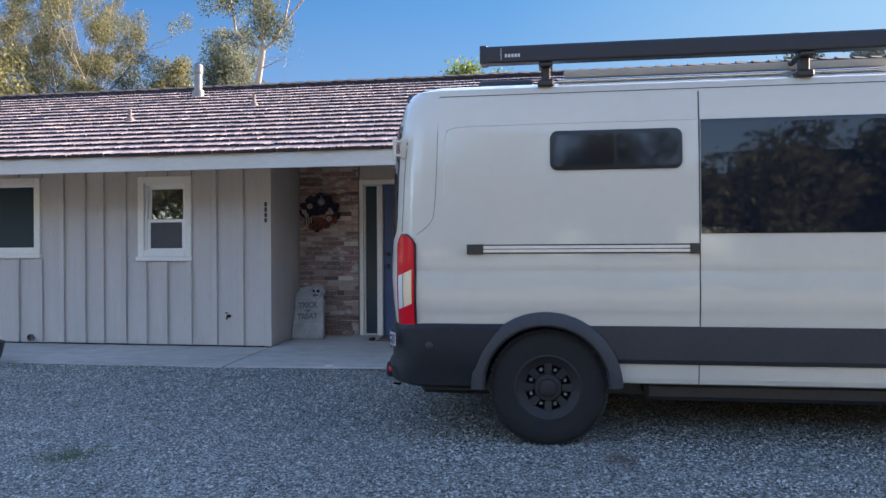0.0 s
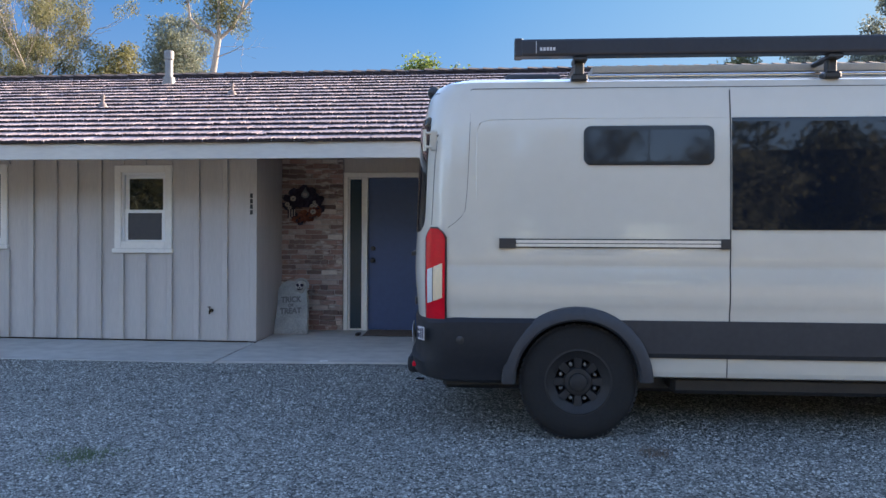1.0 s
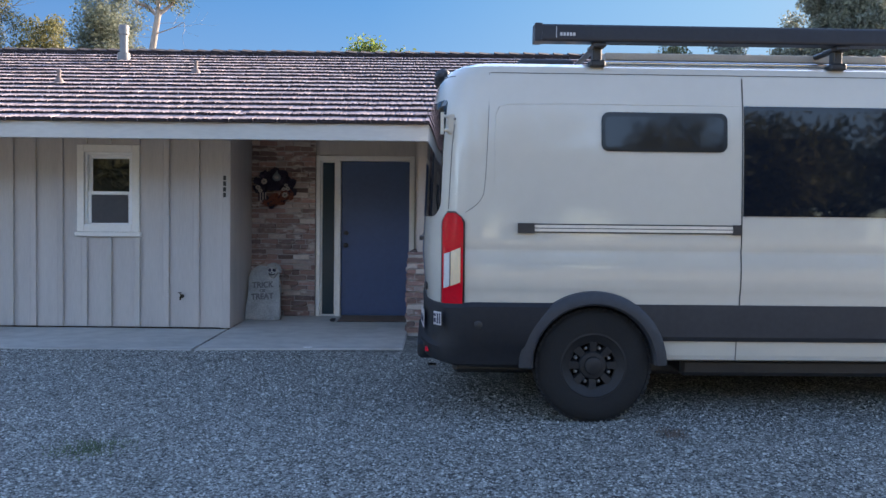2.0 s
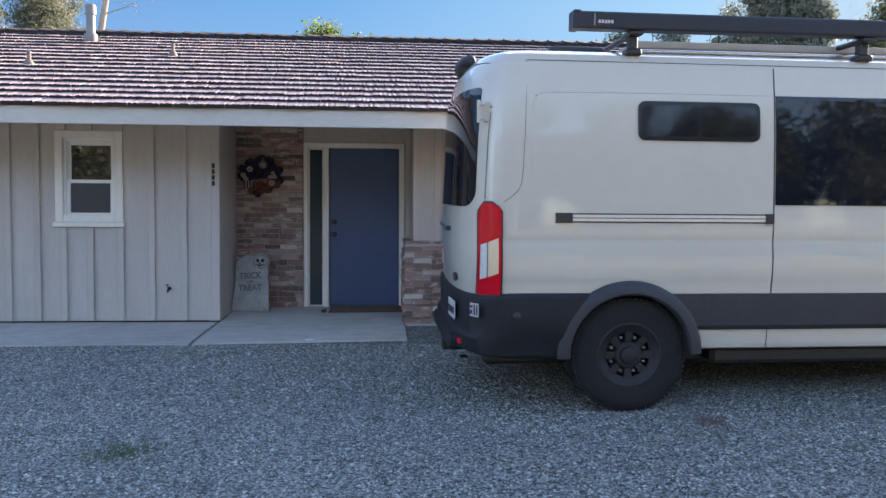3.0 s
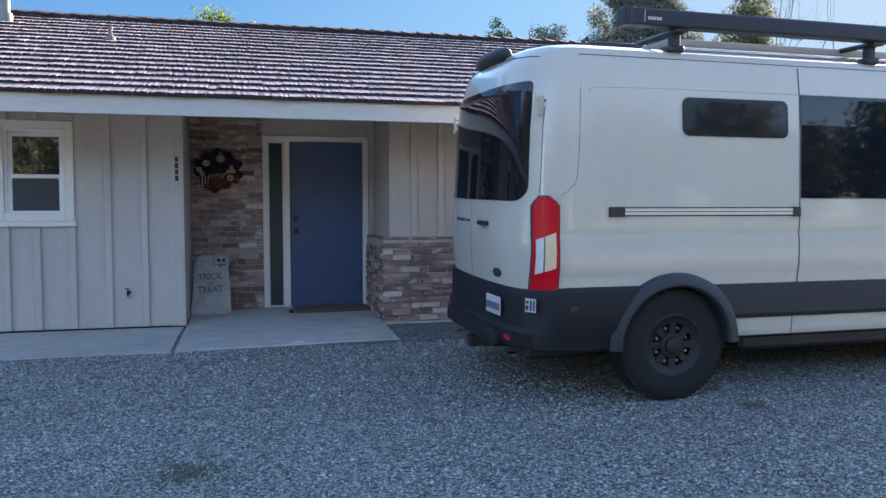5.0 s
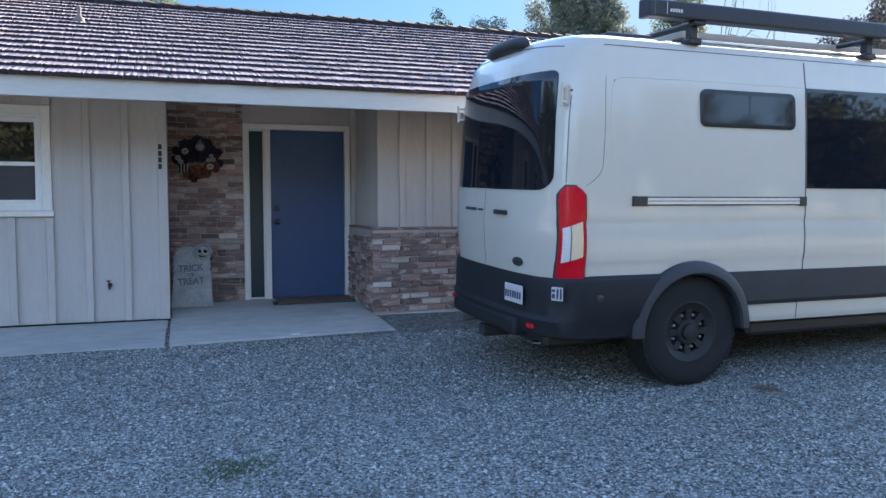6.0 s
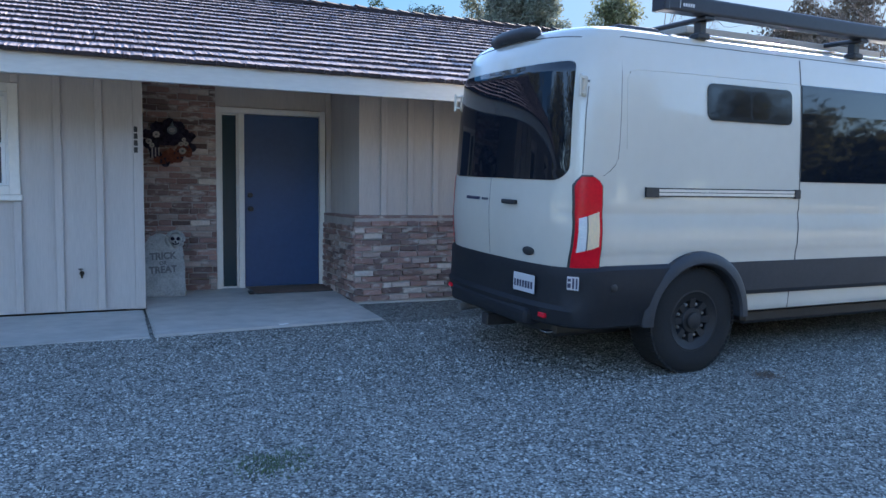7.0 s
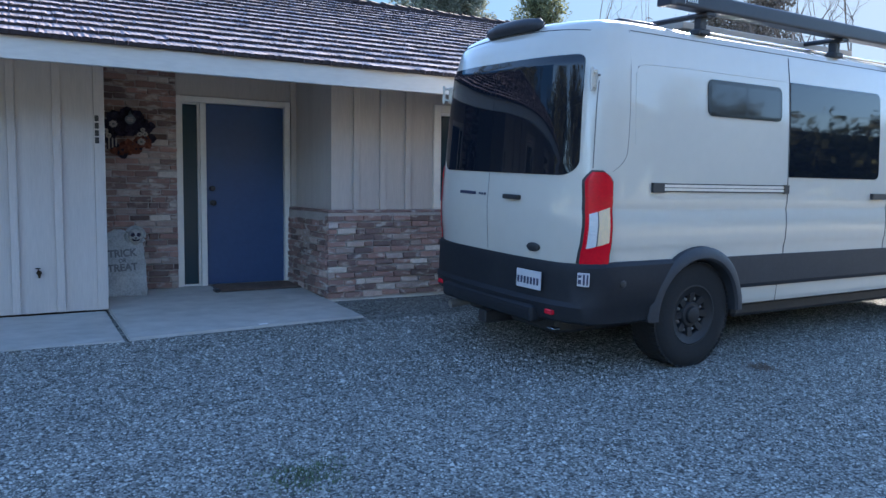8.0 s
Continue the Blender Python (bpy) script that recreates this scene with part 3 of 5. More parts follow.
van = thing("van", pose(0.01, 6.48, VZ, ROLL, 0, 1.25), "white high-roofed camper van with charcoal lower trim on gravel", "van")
ZT = [0.42, 0.435, 0.556, 0.575, 0.80, 0.87, 0.93, 1.05, 1.11, 1.165, 1.21, 1.34, 1.45, 1.85, 2.12, 2.32, 2.385, 2.42, 2.45, 2.468, 2.48]
HW = [0.93, 0.955, 0.965, 0.99, 1.010, 1.013, 1.026, 1.030, 1.0255, 1.018, 1.0255, 1.025, 1.024, 1.015, 1.0, 0.975, 0.953, 0.865, 0.62, 0.42, 0.22]
RR = [-1.09, -1.12, -1.14, -1.14, -1.155, -1.161, -1.166, -1.175, -1.178, -1.177, -1.1745, -1.168, -1.162, -1.147, -1.13, -1.08, -1.04, -0.995, -0.90, -0.74, -0.40]
ZF = [0.36, 0.5, 0.75, 0.88, 1.0, 1.10, 1.20, 1.28, 1.34, 2.20, 2.32, 2.40, 2.45, 2.468, 2.48]
FF = [4.62, 4.76, 4.80, 4.76, 4.66, 4.50, 4.28, 4.10, 3.98, 3.16, 3.02, 2.86, 2.66, 2.45, 2.1]
HW = [h - (w - 1.3) * math.sin(radians(ROLL)) for h, w in zip(HW, ZT)]
hw_at = lambda w: float(np.interp(w, ZT, HW))
rear_at = lambda w: float(np.interp(w, ZT, RR))
front_at = lambda w: float(np.interp(w, ZF, FF))
DR, NR, DF, NF = 0.40, 3.0, 0.75, 2.8


def side_v(u, w):
    """Half width of the body at a station u and height w, rounded towards both ends."""
    v, r, f = hw_at(w), rear_at(w), front_at(w)
    if u < r + DR:
        q = min(1.0, max(0.0, 1 - (u - r) / DR))
        v *= (1 - q ** NR) ** (1 / NR)
    elif u > f - DF:
        q = min(1.0, max(0.0, 1 - (f - u) / DF))
        v *= (1 - q ** NF) ** (1 / NF)
    return v


def rear_u(v, w):
    q = min(0.999, abs(v) / hw_at(w))
    return rear_at(w) + DR * (1 - (1 - q ** NR) ** (1 / NR))


def side_point(u, w, off=0.0, sgn=-1):
    return Vector((u, sgn * (side_v(u, w) + off), w))


def rear_point(v, w, off=0.0):
    return Vector((rear_u(v, w) - off, v, w))


def patch(surf, rows, lo, hi, cols=6, off=0.004, depth=0.02):
    """A panel that follows the body: rows of heights, each from lo(w) to hi(w), standing off proud, with its rim turned in."""
    b = bmesh.new()
    g = []
    for w in rows:
        a, c = lo(w), hi(w)
        g.append([b.verts.new(surf(a + (c - a) * k / cols, w, off)) for k in range(cols + 1)])
    for r0, r1 in zip(g, g[1:]):
        for k in range(cols):
            b.faces.new((r0[k], r0[k + 1], r1[k + 1], r1[k]))
    rim = [(r, 0) for r in range(len(rows))] + [(len(rows) - 1, k) for k in range(1, cols + 1)] + [(r, cols) for r in range(len(rows) - 2, -1, -1)] + [(0, k) for k in range(cols - 1, 0, -1)]
    low = []
    for r, k in rim:
        w = rows[r]
        a, c = lo(w), hi(w)
        low.append(b.verts.new(surf(a + (c - a) * k / cols, w, off - depth)))
    top = [g[r][k] for r, k in rim]
    for k in range(len(rim)):
        j = (k + 1) % len(rim)
        b.faces.new((top[k], top[j], low[j], low[k]))
    return b


def rounded(x0, x1, z0, z1, r, n=5):
    """Rows and end functions of a rectangle with rounded corners."""
    rows = sorted({round(z, 5) for k in range(n + 1) for z in (z0 + r * (1 - math.cos(math.pi / 2 * k / n)), z1 - r * (1 - math.cos(math.pi / 2 * k / n)))} | set(np.round(np.linspace(z0 + r, z1 - r, 5), 5)))

    def inset(w):
        d = max(0.0, z0 + r - w, w - (z1 - r))
        return r - math.sqrt(max(0.0, r * r - d * d))

    return rows, (lambda w: x0 + inset(w)), (lambda w: x1 - inset(w))


near = lambda u, w, off=0.0: side_point(u, w, off, -1)
far = lambda u, w, off=0.0: side_point(u, w, off, 1)

# body shell, with the wheel wells cut out
b = bmesh.new()
levels = sorted(set(ZT) | set(np.round(np.arange(0.45, 2.4, 0.09), 3)) | {1.145, 1.185, 1.235, 1.31})
rings = []
for w in levels:
    hw, r, f = hw_at(w), rear_at(w), front_at(w)
    pts = []
    for k in range(25):
        a = -math.pi / 2 + math.pi * k / 24
        pts.append((r + DR - DR * abs(math.cos(a)) ** (2 / NR), -hw * math.copysign(abs(math.sin(a)) ** (2 / NR), -a)))
    pts += [(u, hw) for u in (-0.3, 0.6, 1.5)] if f - DF > 1.6 else []
    for k in range(25):
        a = math.pi / 2 - math.pi * k / 24
        pts.append((f - DF + DF * abs(math.cos(a)) ** (2 / NF), hw * math.copysign(abs(math.sin(a)) ** (2 / NF), a)))
    pts += [(u, -hw) for u in (1.5, 0.6, -0.3)] if f - DF > 1.6 else []
    if f - DF <= 1.6:
        pts = pts[:25] + [(r + DR + (f - DF - r - DR) * q, hw) for q in (0.25, 0.5, 0.75)] + pts[25:] + [(r + DR + (f - DF - r - DR) * q, -hw) for q in (0.75, 0.5, 0.25)]
    rings.append([b.verts.new((u, v, w)) for u, v in pts])
for r0, r1 in zip(rings, rings[1:]):
    n = len(r0)
    for k in range(n):
        b.faces.new((r0[k], r0[(k + 1) % n], r1[(k + 1) % n], r1[k]))
b.faces.new(rings[0][::-1]), b.faces.new(rings[-1])
bmesh.ops.remove_doubles(b, verts=b.verts, dist=1e-5)
body = part("body", b, M["paint"], van, "white painted body shell", smooth=35)
WHEEL_R, HUB = 0.392, 0.388
AXLES = (-0.016, 3.734)
b = bmesh.new()
for u in AXLES:
    for sg in (-1, 1):
        lathe(b, [(0.44, sg * 0.62), (0.44, sg * 1.2)], 40, "y", (u, 0, HUB + 0.01))
cutter = new("cutter", mesh_of("cutter", b, M["seam"]))
mod = body.modifiers.new("wells", "BOOLEAN")
mod.object, mod.operation, mod.solver = cutter, "DIFFERENCE", "EXACT"
cutter.parent = van
bpy.context.view_layer.update()
cut_mesh = bpy.data.meshes.new_from_object(body.evaluated_get(bpy.context.evaluated_depsgraph_get()))
body.modifiers.clear()
body.data = cut_mesh
bpy.data.objects.remove(cutter)
for p in cut_mesh.polygons:
    p.use_smooth = True
cut_mesh.materials.clear()
cut_mesh.materials.append(M["paint"])
cut_mesh.materials.append(M["plastic"])
for p in cut_mesh.polygons:
    c = p.center
    p.material_index = int(abs(c.y) > 0.59 and (abs(p.normal.y) < 0.5 or abs(c.y) < 0.7) and min(math.hypot(c.x - u, c.z - HUB - 0.01) for u in AXLES) < 0.446)
cut_mesh.set_sharp_from_angle(angle=radians(35))
part("underbody", boxed(-0.95, 4.5, -0.60, 0.60, 0.24, 0.40, bevel=0.03), M["black"], van, "black chassis underneath")
# boxes added beside the chassis to block light from under the van
for sg in (-1, 1):
    part("under_tank", boxed(0.62, 3.05, min(sg * 0.601, sg * 0.87), max(sg * 0.601, sg * 0.87), 0.29, 0.415, bevel=0.03), M["black"], van, "black box added under the floor to block light")

# lower cladding and sill, both sides
CL0, CL1 = 0.562, 0.810
for sg, surf in ((-1, near), (1, far)):
    arch = lambda w, u0: math.sqrt(max(0.0, 0.48 ** 2 - (w - HUB) ** 2))
    rows = list(np.linspace(CL0, CL1, 9))
    part("side_cladding", patch(surf, rows, lambda w: arch(w, 0) - 0.01, lambda w: AXLES[1] - arch(w, 0) + 0.01, 24, 0.014, 0.05), M["plastic"], van, "charcoal plastic lower cladding")
    part("sill_panel", patch(surf, list(np.linspace(0.432, 0.556, 5)), lambda w: arch(w, 0) - 0.01, lambda w: AXLES[1] - arch(w, 0) + 0.01, 24, 0.004, 0.04), M["paint"], van, "white painted sill")
    # flares
    for u in AXLES:
        b = bmesh.new()
        prof = [(0.405, -0.10), (0.405, 0.045), (0.42, 0.062), (0.47, 0.058), (0.495, 0.035), (0.50, -0.02)]
        g = []
        for k in range(37):
            a = radians(1 + 181 * k / 36)
            row = []
            for r, o in prof:
                uu, w = u - 0.012 + r * math.cos(a), HUB + 0.012 + r * math.sin(a)
                row.append(b.verts.new((uu, sg * (max(side_v(min(max(uu, -0.7), 3.9), max(w, 0.58)), 0.99) + o), w)))
            g.append(row)
        for r0, r1 in zip(g, g[1:]):
            for k in range(len(prof) - 1):
                b.faces.new((r0[k], r0[k + 1], r1[k + 1], r1[k]))
        for row in (g[0], g[-1]):
            b.faces.new(row)
        part("wheel_arch", b, M["plastic"], van, "charcoal plastic wheel arch flare", smooth=40)

# rear bumper wraps round from arch to arch
b = bmesh.new()
BL = [(0.34, -0.16, -0.14), (0.375, -0.03, 0.0), (0.40, 0.02, 0.04), (0.50, 0.035, 0.055), (0.53, 0.05, 0.03), (0.70, 0.052, 0.018), (0.79, 0.04, 0.015), (0.815, 0.02, 0.006), (0.818, -0.05, -0.05)]
g = []
for w, o, ro in BL:
    row = []
    hw, r = hw_at(max(w, 0.6)) + o, rear_at(max(w, 0.6)) - ro
    ulim = -math.sqrt(max(0.0, 0.485 ** 2 - (w - HUB) ** 2)) - 0.002
    pts = [(ulim, -hw), (ulim * 0.5 + (r + DR) * 0.5 if ulim > r + DR else r + DR, -hw)]
    for k in range(33):
        a = -math.pi / 2 + math.pi * k / 32
        pts.append((r + DR - DR * abs(math.cos(a)) ** (2 / NR), -hw * math.copysign(abs(math.sin(a)) ** (2 / NR), -a)))
    pts += [(pts[1][0], hw), (ulim, hw)]
    g.append([b.verts.new((min(u, ulim), v, w - (0.026 * min(1.0, max(0.0, (-0.84 - u) / 0.25)) if w > 0.75 else 0.0))) for u, v in pts])
for r0, r1 in zip(g, g[1:]):
    for k in range(len(r0) - 1):
        b.faces.new((r0[k], r0[k + 1], r1[k + 1], r1[k]))
bumper = part("rear_bumper", b, M["bumper"], van, "black plastic wraparound rear bumper", smooth=30)
part("bumper_step", boxed(-1.208, -1.05, -0.62, 0.60, 0.35, 0.475, bevel=0.045, seg=3), M["bumper"], bumper, "ribbed step in the bumper")
for sg in (-1, 1):
    part("rear_reflector", boxed(rear_u(0.73, 0.6) - 0.066, rear_u(0.73, 0.6) - 0.02, sg * 0.73 - 0.04, sg * 0.73 + 0.04, 0.43, 0.465, bevel=0.006), M["reflector"], bumper, "small red reflector")

part("metal_tab", boxed(-1.13, -1.07, -0.775, -0.70, 0.326, 0.338, bevel=0.003), M["chrome"], bumper, "bright metal tab under the bumper")
part("tow_eye_cap", lathe(bmesh.new(), [(0.028, 0.01), (0.028, -0.004), (0.024, -0.007), (0.001, -0.007)], 18, "y", (-0.80, -(side_v(-0.80, 0.66) + 0.050), 0.67)), M["black"], bumper, smooth=40)
part("tow_bar", boxed(-1.19, -0.7, -0.05, 0.05, 0.235, 0.33, bevel=0.01), M["black"], van, "black tow bar receiver")
part("exhaust_pipe", tube(bmesh.new(), [(-0.6, 0.55, 0.30), (-0.95, 0.58, 0.29), (-1.12, 0.60, 0.27)], 0.035, 12), M["galv"], van, "dull exhaust pipe", smooth=50)

# glass
def band(u0, u1, z0, z1, r, surf, mat, name, cols=8, off=0.006, label=""):
    rows, lo, hi = rounded(u0, u1, z0, z1, r)
    return part(name, patch(surf, rows, lo, hi, cols, off, 0.03), mat, van, label)


for sg, surf in ((-1, near), (1, far)):
    w1 = band(0.005, 0.845, 1.825, 2.085, 0.05, surf, M["gloss"], "quarter_window", 8, 0.008, "black rimmed quarter window")
    for a, c in ((0.03, 0.421), (0.431, 0.82)):
        rows, lo, hi = rounded(a, c, 1.853, 2.057, 0.03)
        part("pane", patch(surf, rows, lo, hi, 4, 0.0095, 0.01), M["glass_small"], w1, "dark tinted glass")
    rows, _, hi = rounded(0.958, 2.205, 1.405, 2.135, 0.06)
    part("slider_window", patch(surf, rows, lambda w: 0.958, hi, 10, 0.006, 0.03), M["glass"], van, "large dark tinted side glass")
    rows = list(np.linspace(1.36, 2.0, 10))
    fw = part("front_window", patch(surf, rows, lambda w: 2.46, lambda w: min(3.45, front_at(w) - 0.40), 8, 0.006, 0.03), M["glass"], van, "dark front door glass")
rows = list(np.linspace(1.40, 2.14, 14))
b = bmesh.new()
g = []
for w in rows:
    f, hw = front_at(w), hw_at(w)
    row = []
    for k in range(17):
        v = (-0.88 + 1.76 * k / 16) * hw
        q = abs(v) / hw
        row.append(b.verts.new((f - DF + DF * (1 - q ** NF) ** (1 / NF) + 0.008, v, w + 0.006)))
    g.append(row)
for r0, r1 in zip(g, g[1:]):
    for k in range(16):
        b.faces.new((r0[k], r0[k + 1], r1[k + 1], r1[k]))
part("windscreen", b, M["glass"], van, "raked windscreen", smooth=True)
part("grille", boxed(4.70, 4.815, -0.55, 0.55, 0.62, 0.86, bevel=0.03, seg=2), M["plastic"], van, "black front grille")
part("front_bumper", boxed(4.55, 4.86, -0.80, 0.80, 0.34, 0.56, bevel=0.06, seg=3), M["plastic"], van, "charcoal front bumper")

# rear doors: glass, centre gap, furniture
RW0, RW1 = 1.377, 2.175
for sg in (-1, 1):
    rows = sorted(set(np.round(np.linspace(RW0, RW1, 12), 4)) | {1.379, 1.383, 1.39, 1.40, 1.415, 1.435, 1.46, 1.48, 2.12, 2.14, 2.155, 2.165, 2.172})

    def outer(w):
        lim = (0.868 if sg < 0 else 0.80) - 0.05 * (w - 1.4)
        lo_r, hi_r = 0.11, 0.055
        d = max(0.0, RW0 + lo_r - w)
        lim -= 1.25 * (lo_r - math.sqrt(max(0.0, lo_r ** 2 - d * d)))
        d = max(0.0, w - RW1 + hi_r)
        lim -= hi_r - math.sqrt(max(0.0, hi_r ** 2 - d * d))
        return lim

    door_glass = part("rear_window", patch(lambda v, w, off=0.0: rear_point(sg * v, w, off), rows, lambda w: 0.002, outer, 12, 0.006, 0.03), M["glass"], van, "dark tinted rear door glass", smooth=50)
rows = list(np.linspace(0.80, 1.374, 14))
part("door_gap", patch(rear_point, rows, lambda w: -0.002, lambda w: 0.002, 1, 0.0015, 0.02), M["gap"], van)
part("window_seal", patch(rear_point, list(np.linspace(1.38, 2.172, 12)), lambda w: -0.006, lambda w: 0.006, 1, 0.0045, 0.02), M["black"], van, "black seal between the rear panes")
rows = list(np.linspace(1.43, 2.0, 14))
for sg in (-1, 1):
    part("door_gap", patch(lambda v, w, off=0.0: rear_point(sg * v, w, off), rows, lambda w: 0.9405 - 0.045 * max(0, w - 1.4), lambda w: 0.9435 - 0.045 * max(0, w - 1.4), 1, 0.0015, 0.02), M["gap"], van)
part("rear_handle", boxed(rear_u(-0.3, 1.21) - 0.03, rear_u(-0.3, 1.21) + 0.005, -0.40, -0.215, 1.192, 1.226, bevel=0.01, seg=2), M["black"], van, "black rear door handle")
badge = part("badge", lathe(bmesh.new(), [(0.062, 0.004), (0.062, -0.006), (0.052, -0.010), (0.001, -0.012)], 28, "x", (0, 0, 0)), M["black"], van, "dark oval badge", smooth=True)
badge.matrix_basis = Matrix.Translation((rear_u(-0.535, 0.872) - 0.004, -0.535, 0.872)) @ Matrix.Rotation(radians(6), 4, "Z") @ Matrix.Diagonal((1, 1, 0.5, 1))
for k in range(11):
    if k == 7:
        continue
    half = 0.012 if k < 7 else 0.009
    mark = part("badge_letter", boxed(-0.004, 0.004, -half, half, -half, half, bevel=0.002), M["ink"], van)
    mark.matrix_basis = Matrix.Translation((rear_u(0.40 - 0.036 * k, 1.20) - 0.003, 0.40 - 0.036 * k, 1.212))
part("door_gap", tube(bmesh.new(), [rear_point(v, 2.372 - 0.05 * v * v - 0.03 * v ** 6, -0.001) for v in np.linspace(-0.80, 0.80, 25)], 0.004, 6), M["seam"], van, "dark seam over the rear doors")
for sg in (-1, 1):
    hinge = part("door_hinge", boxed(-0.022, 0.045, -0.010, 0.014, -0.062, 0.062, bevel=0.007), M["paint"], van, "white door hinge")
    for z in (-0.048, 0.036):
        part("hinge_arm", boxed(-0.055, -0.018, -0.020, 0.006, z, z + 0.016, bevel=0.004), M["paint"], hinge)
    for z in (-0.03, 0.03):
        part("hinge_bolt", lathe(bmesh.new(), [(0.010, 0.0), (0.010, -0.016), (0.006, -0.020), (0.001, -0.020)], 10, "y", (0.022, -0.004 if sg < 0 else 0.018, z)), M["gap"], hinge)
    hinge.matrix_basis = Matrix.Translation((-0.99, sg * (side_v(-0.99, 2.0) + 0.012), 2.0)) @ Matrix.Rotation(sg * radians(-24), 4, "Z") @ Matrix.Diagonal((1.25, 1.1, 1.1, 1))
    part("hinge_pin", tube(bmesh.new(), [(-0.055, -0.007, -0.066), (-0.055, -0.007, 0.066)], 0.010, 8), M["paint"], hinge)

# lamps
for sg, surf in ((-1, near), (1, far)):
    T0, T1 = 0.772, 1.418
    def ll(w):
        return -1.047 + 0.04 * max(0.0, (w - 1.345) / 0.073) ** 1.4
    def lr(w):
        return -0.893 - 0.065 * max(0.0, (w - 1.355) / 0.063) ** 1.3
    rows = list(np.linspace(T0, T1, 20))
    lamp_ob = part("tail_lamp", patch(surf, rows, ll, lr, 12, 0.012, 0.04), M["black"], van, "dark rimmed tail lamp", smooth=50)
    part("red_lens", patch(surf, list(np.linspace(T0 + 0.015, T1 - 0.012, 20)), lambda w: ll(w) + 0.006, lambda w: lr(w) - 0.012, 12, 0.024, 0.03), M["red"], lamp_ob, "red lamp lens", smooth=50)
    slant = lambda u, w, off=0.0: surf(u, w + 0.45 * (u + 0.975), off)
    part("clear_lens", patch(slant, list(np.linspace(0.925, 1.155, 10)), lambda w: -1.030, lambda w: -0.993, 4, 0.028, 0.02), M["clear_white"], lamp_ob, "clear white reversing lens", smooth=50)
    part("clear_lens", patch(slant, list(np.linspace(0.925, 1.155, 10)), lambda w: -0.985, lambda w: -0.922, 6, 0.028, 0.02), M["clear"], lamp_ob, "pale amber indicator lens", smooth=50)
    part("lens_divider", patch(slant, list(np.linspace(0.928, 1.152, 8)), lambda w: -0.9925, lambda w: -0.9855, 1, 0.0265, 0.01), M["gap"], lamp_ob)

# sliding rail, seams, beads
for sg, surf in ((-1, near), (1, far)):
    rail = part("door_rail", patch(surf, [1.282, 1.297, 1.312, 1.327, 1.343], lambda w: -0.46, lambda w: 0.90, 20, 0.008, 0.03), M["black"], van, "dark sliding door rail with pale strips")
    for z0, z1 in ((1.291, 1.310), (1.3155, 1.3345)):
        part("rail_strip", patch(surf, [z0, (z0 + z1) / 2, z1], lambda w: -0.45, lambda w: 0.89, 20, 0.014, 0.012), M["rail"], rail, "pale rail strip")
    for a, c in ((-0.545, -0.435), (0.885, 0.945)):
        part("rail_end", patch(surf, [1.278, 1.31, 1.345], lambda w: a, lambda w: c, 4, 0.02, 0.03), M["black"], rail, "black rail end cap")
    rows = [w for w in levels if 0.55 < w < 2.34]
    for u in (0.949, 2.36):
        part("panel_gap", patch(surf, rows, lambda w: u - 0.004, lambda w: u + 0.004, 1, 0.0025, 0.01), M["seam"], van)
    part("panel_gap", patch(surf, [0.434, 0.495, 0.556], lambda w: 0.946, lambda w: 0.952, 1, 0.0055, 0.01), M["seam"], van)
    part("panel_gap", patch(surf, [2.338, 2.343], lambda w: -0.73, lambda w: 2.9, 40, 0.002, 0.01), M["seam"], van, "roof gutter line")
    part("panel_gap", tube(bmesh.new(), [surf(u, w, -0.0006) for u, w in ((-0.738, 2.34), (-0.742, 2.1), (-0.75, 1.85), (-0.76, 1.65), (-0.772, 1.53), (-0.797, 1.485), (-0.84, 1.445), (-0.888, 1.412))], 0.0022, 6), M["gap"], van)
    part("door_handle", patch(surf, [1.235, 1.25, 1.27, 1.285], lambda w: 2.10, lambda w: 2.30, 5, 0.03, 0.04), M["black"], van, "black sliding door handle")
    # pressed bead round the quarter panel
    b = bmesh.new()
    pts = [(-0.70, 1.6), (-0.70, 1.9), (-0.695, 2.06), (-0.675, 2.11), (-0.62, 2.13), (-0.2, 2.137), (0.3, 2.137), (0.93, 2.137)]
    tube(b, [surf(u, w, -0.0005) for u, w in pts], 0.0035, 6)
    part("pressed_bead", b, M["paint"], van, smooth=True)

# wheels
def wheel(u, sg):
    wh = new("wheel")
    wh.parent = van
    wh.matrix_basis = Matrix.Translation((u, sg * 0.885, HUB)) @ (Matrix.Rotation(math.pi, 4, "Z") if sg > 0 else Matrix())
    R, W = WHEEL_R, 0.125
    prof = [(0.215, 0.10), (0.225, W), (0.30, W + 0.012), (0.355, W), (R - 0.010, W - 0.015), (R, W - 0.035), (R, -W + 0.035), (R - 0.010, -W + 0.015), (0.355, -W), (0.30, -W - 0.012), (0.225, -W), (0.215, -0.10)]
    part("tyre", lathe(bmesh.new(), prof, 64, "y", ends=(False, False)), M["rubber"], wh, "black all-terrain tyre", smooth=40)
    b = bmesh.new()
    for k in range(64):
        a = 2 * math.pi * k / 64
        m = Matrix.Rotation(a, 4, "Y")
        for y0, y1, da in ((-0.118, -0.055, 0.0), (-0.045, 0.045, 0.5), (0.055, 0.118, 0.0)):
            mm = Matrix.Rotation(a + da * 2 * math.pi / 64, 4, "Y")
            vs = [b.verts.new(mm @ Vector(p)) for p in ((-0.0155, y0, R - 0.015), (0.0155, y0, R - 0.015), (0.0155, y1, R - 0.015), (-0.0155, y1, R - 0.015), (-0.0135, y0, R + 0.001), (0.0135, y0, R + 0.001), (0.0135, y1, R + 0.001), (-0.0135, y1, R + 0.001))]
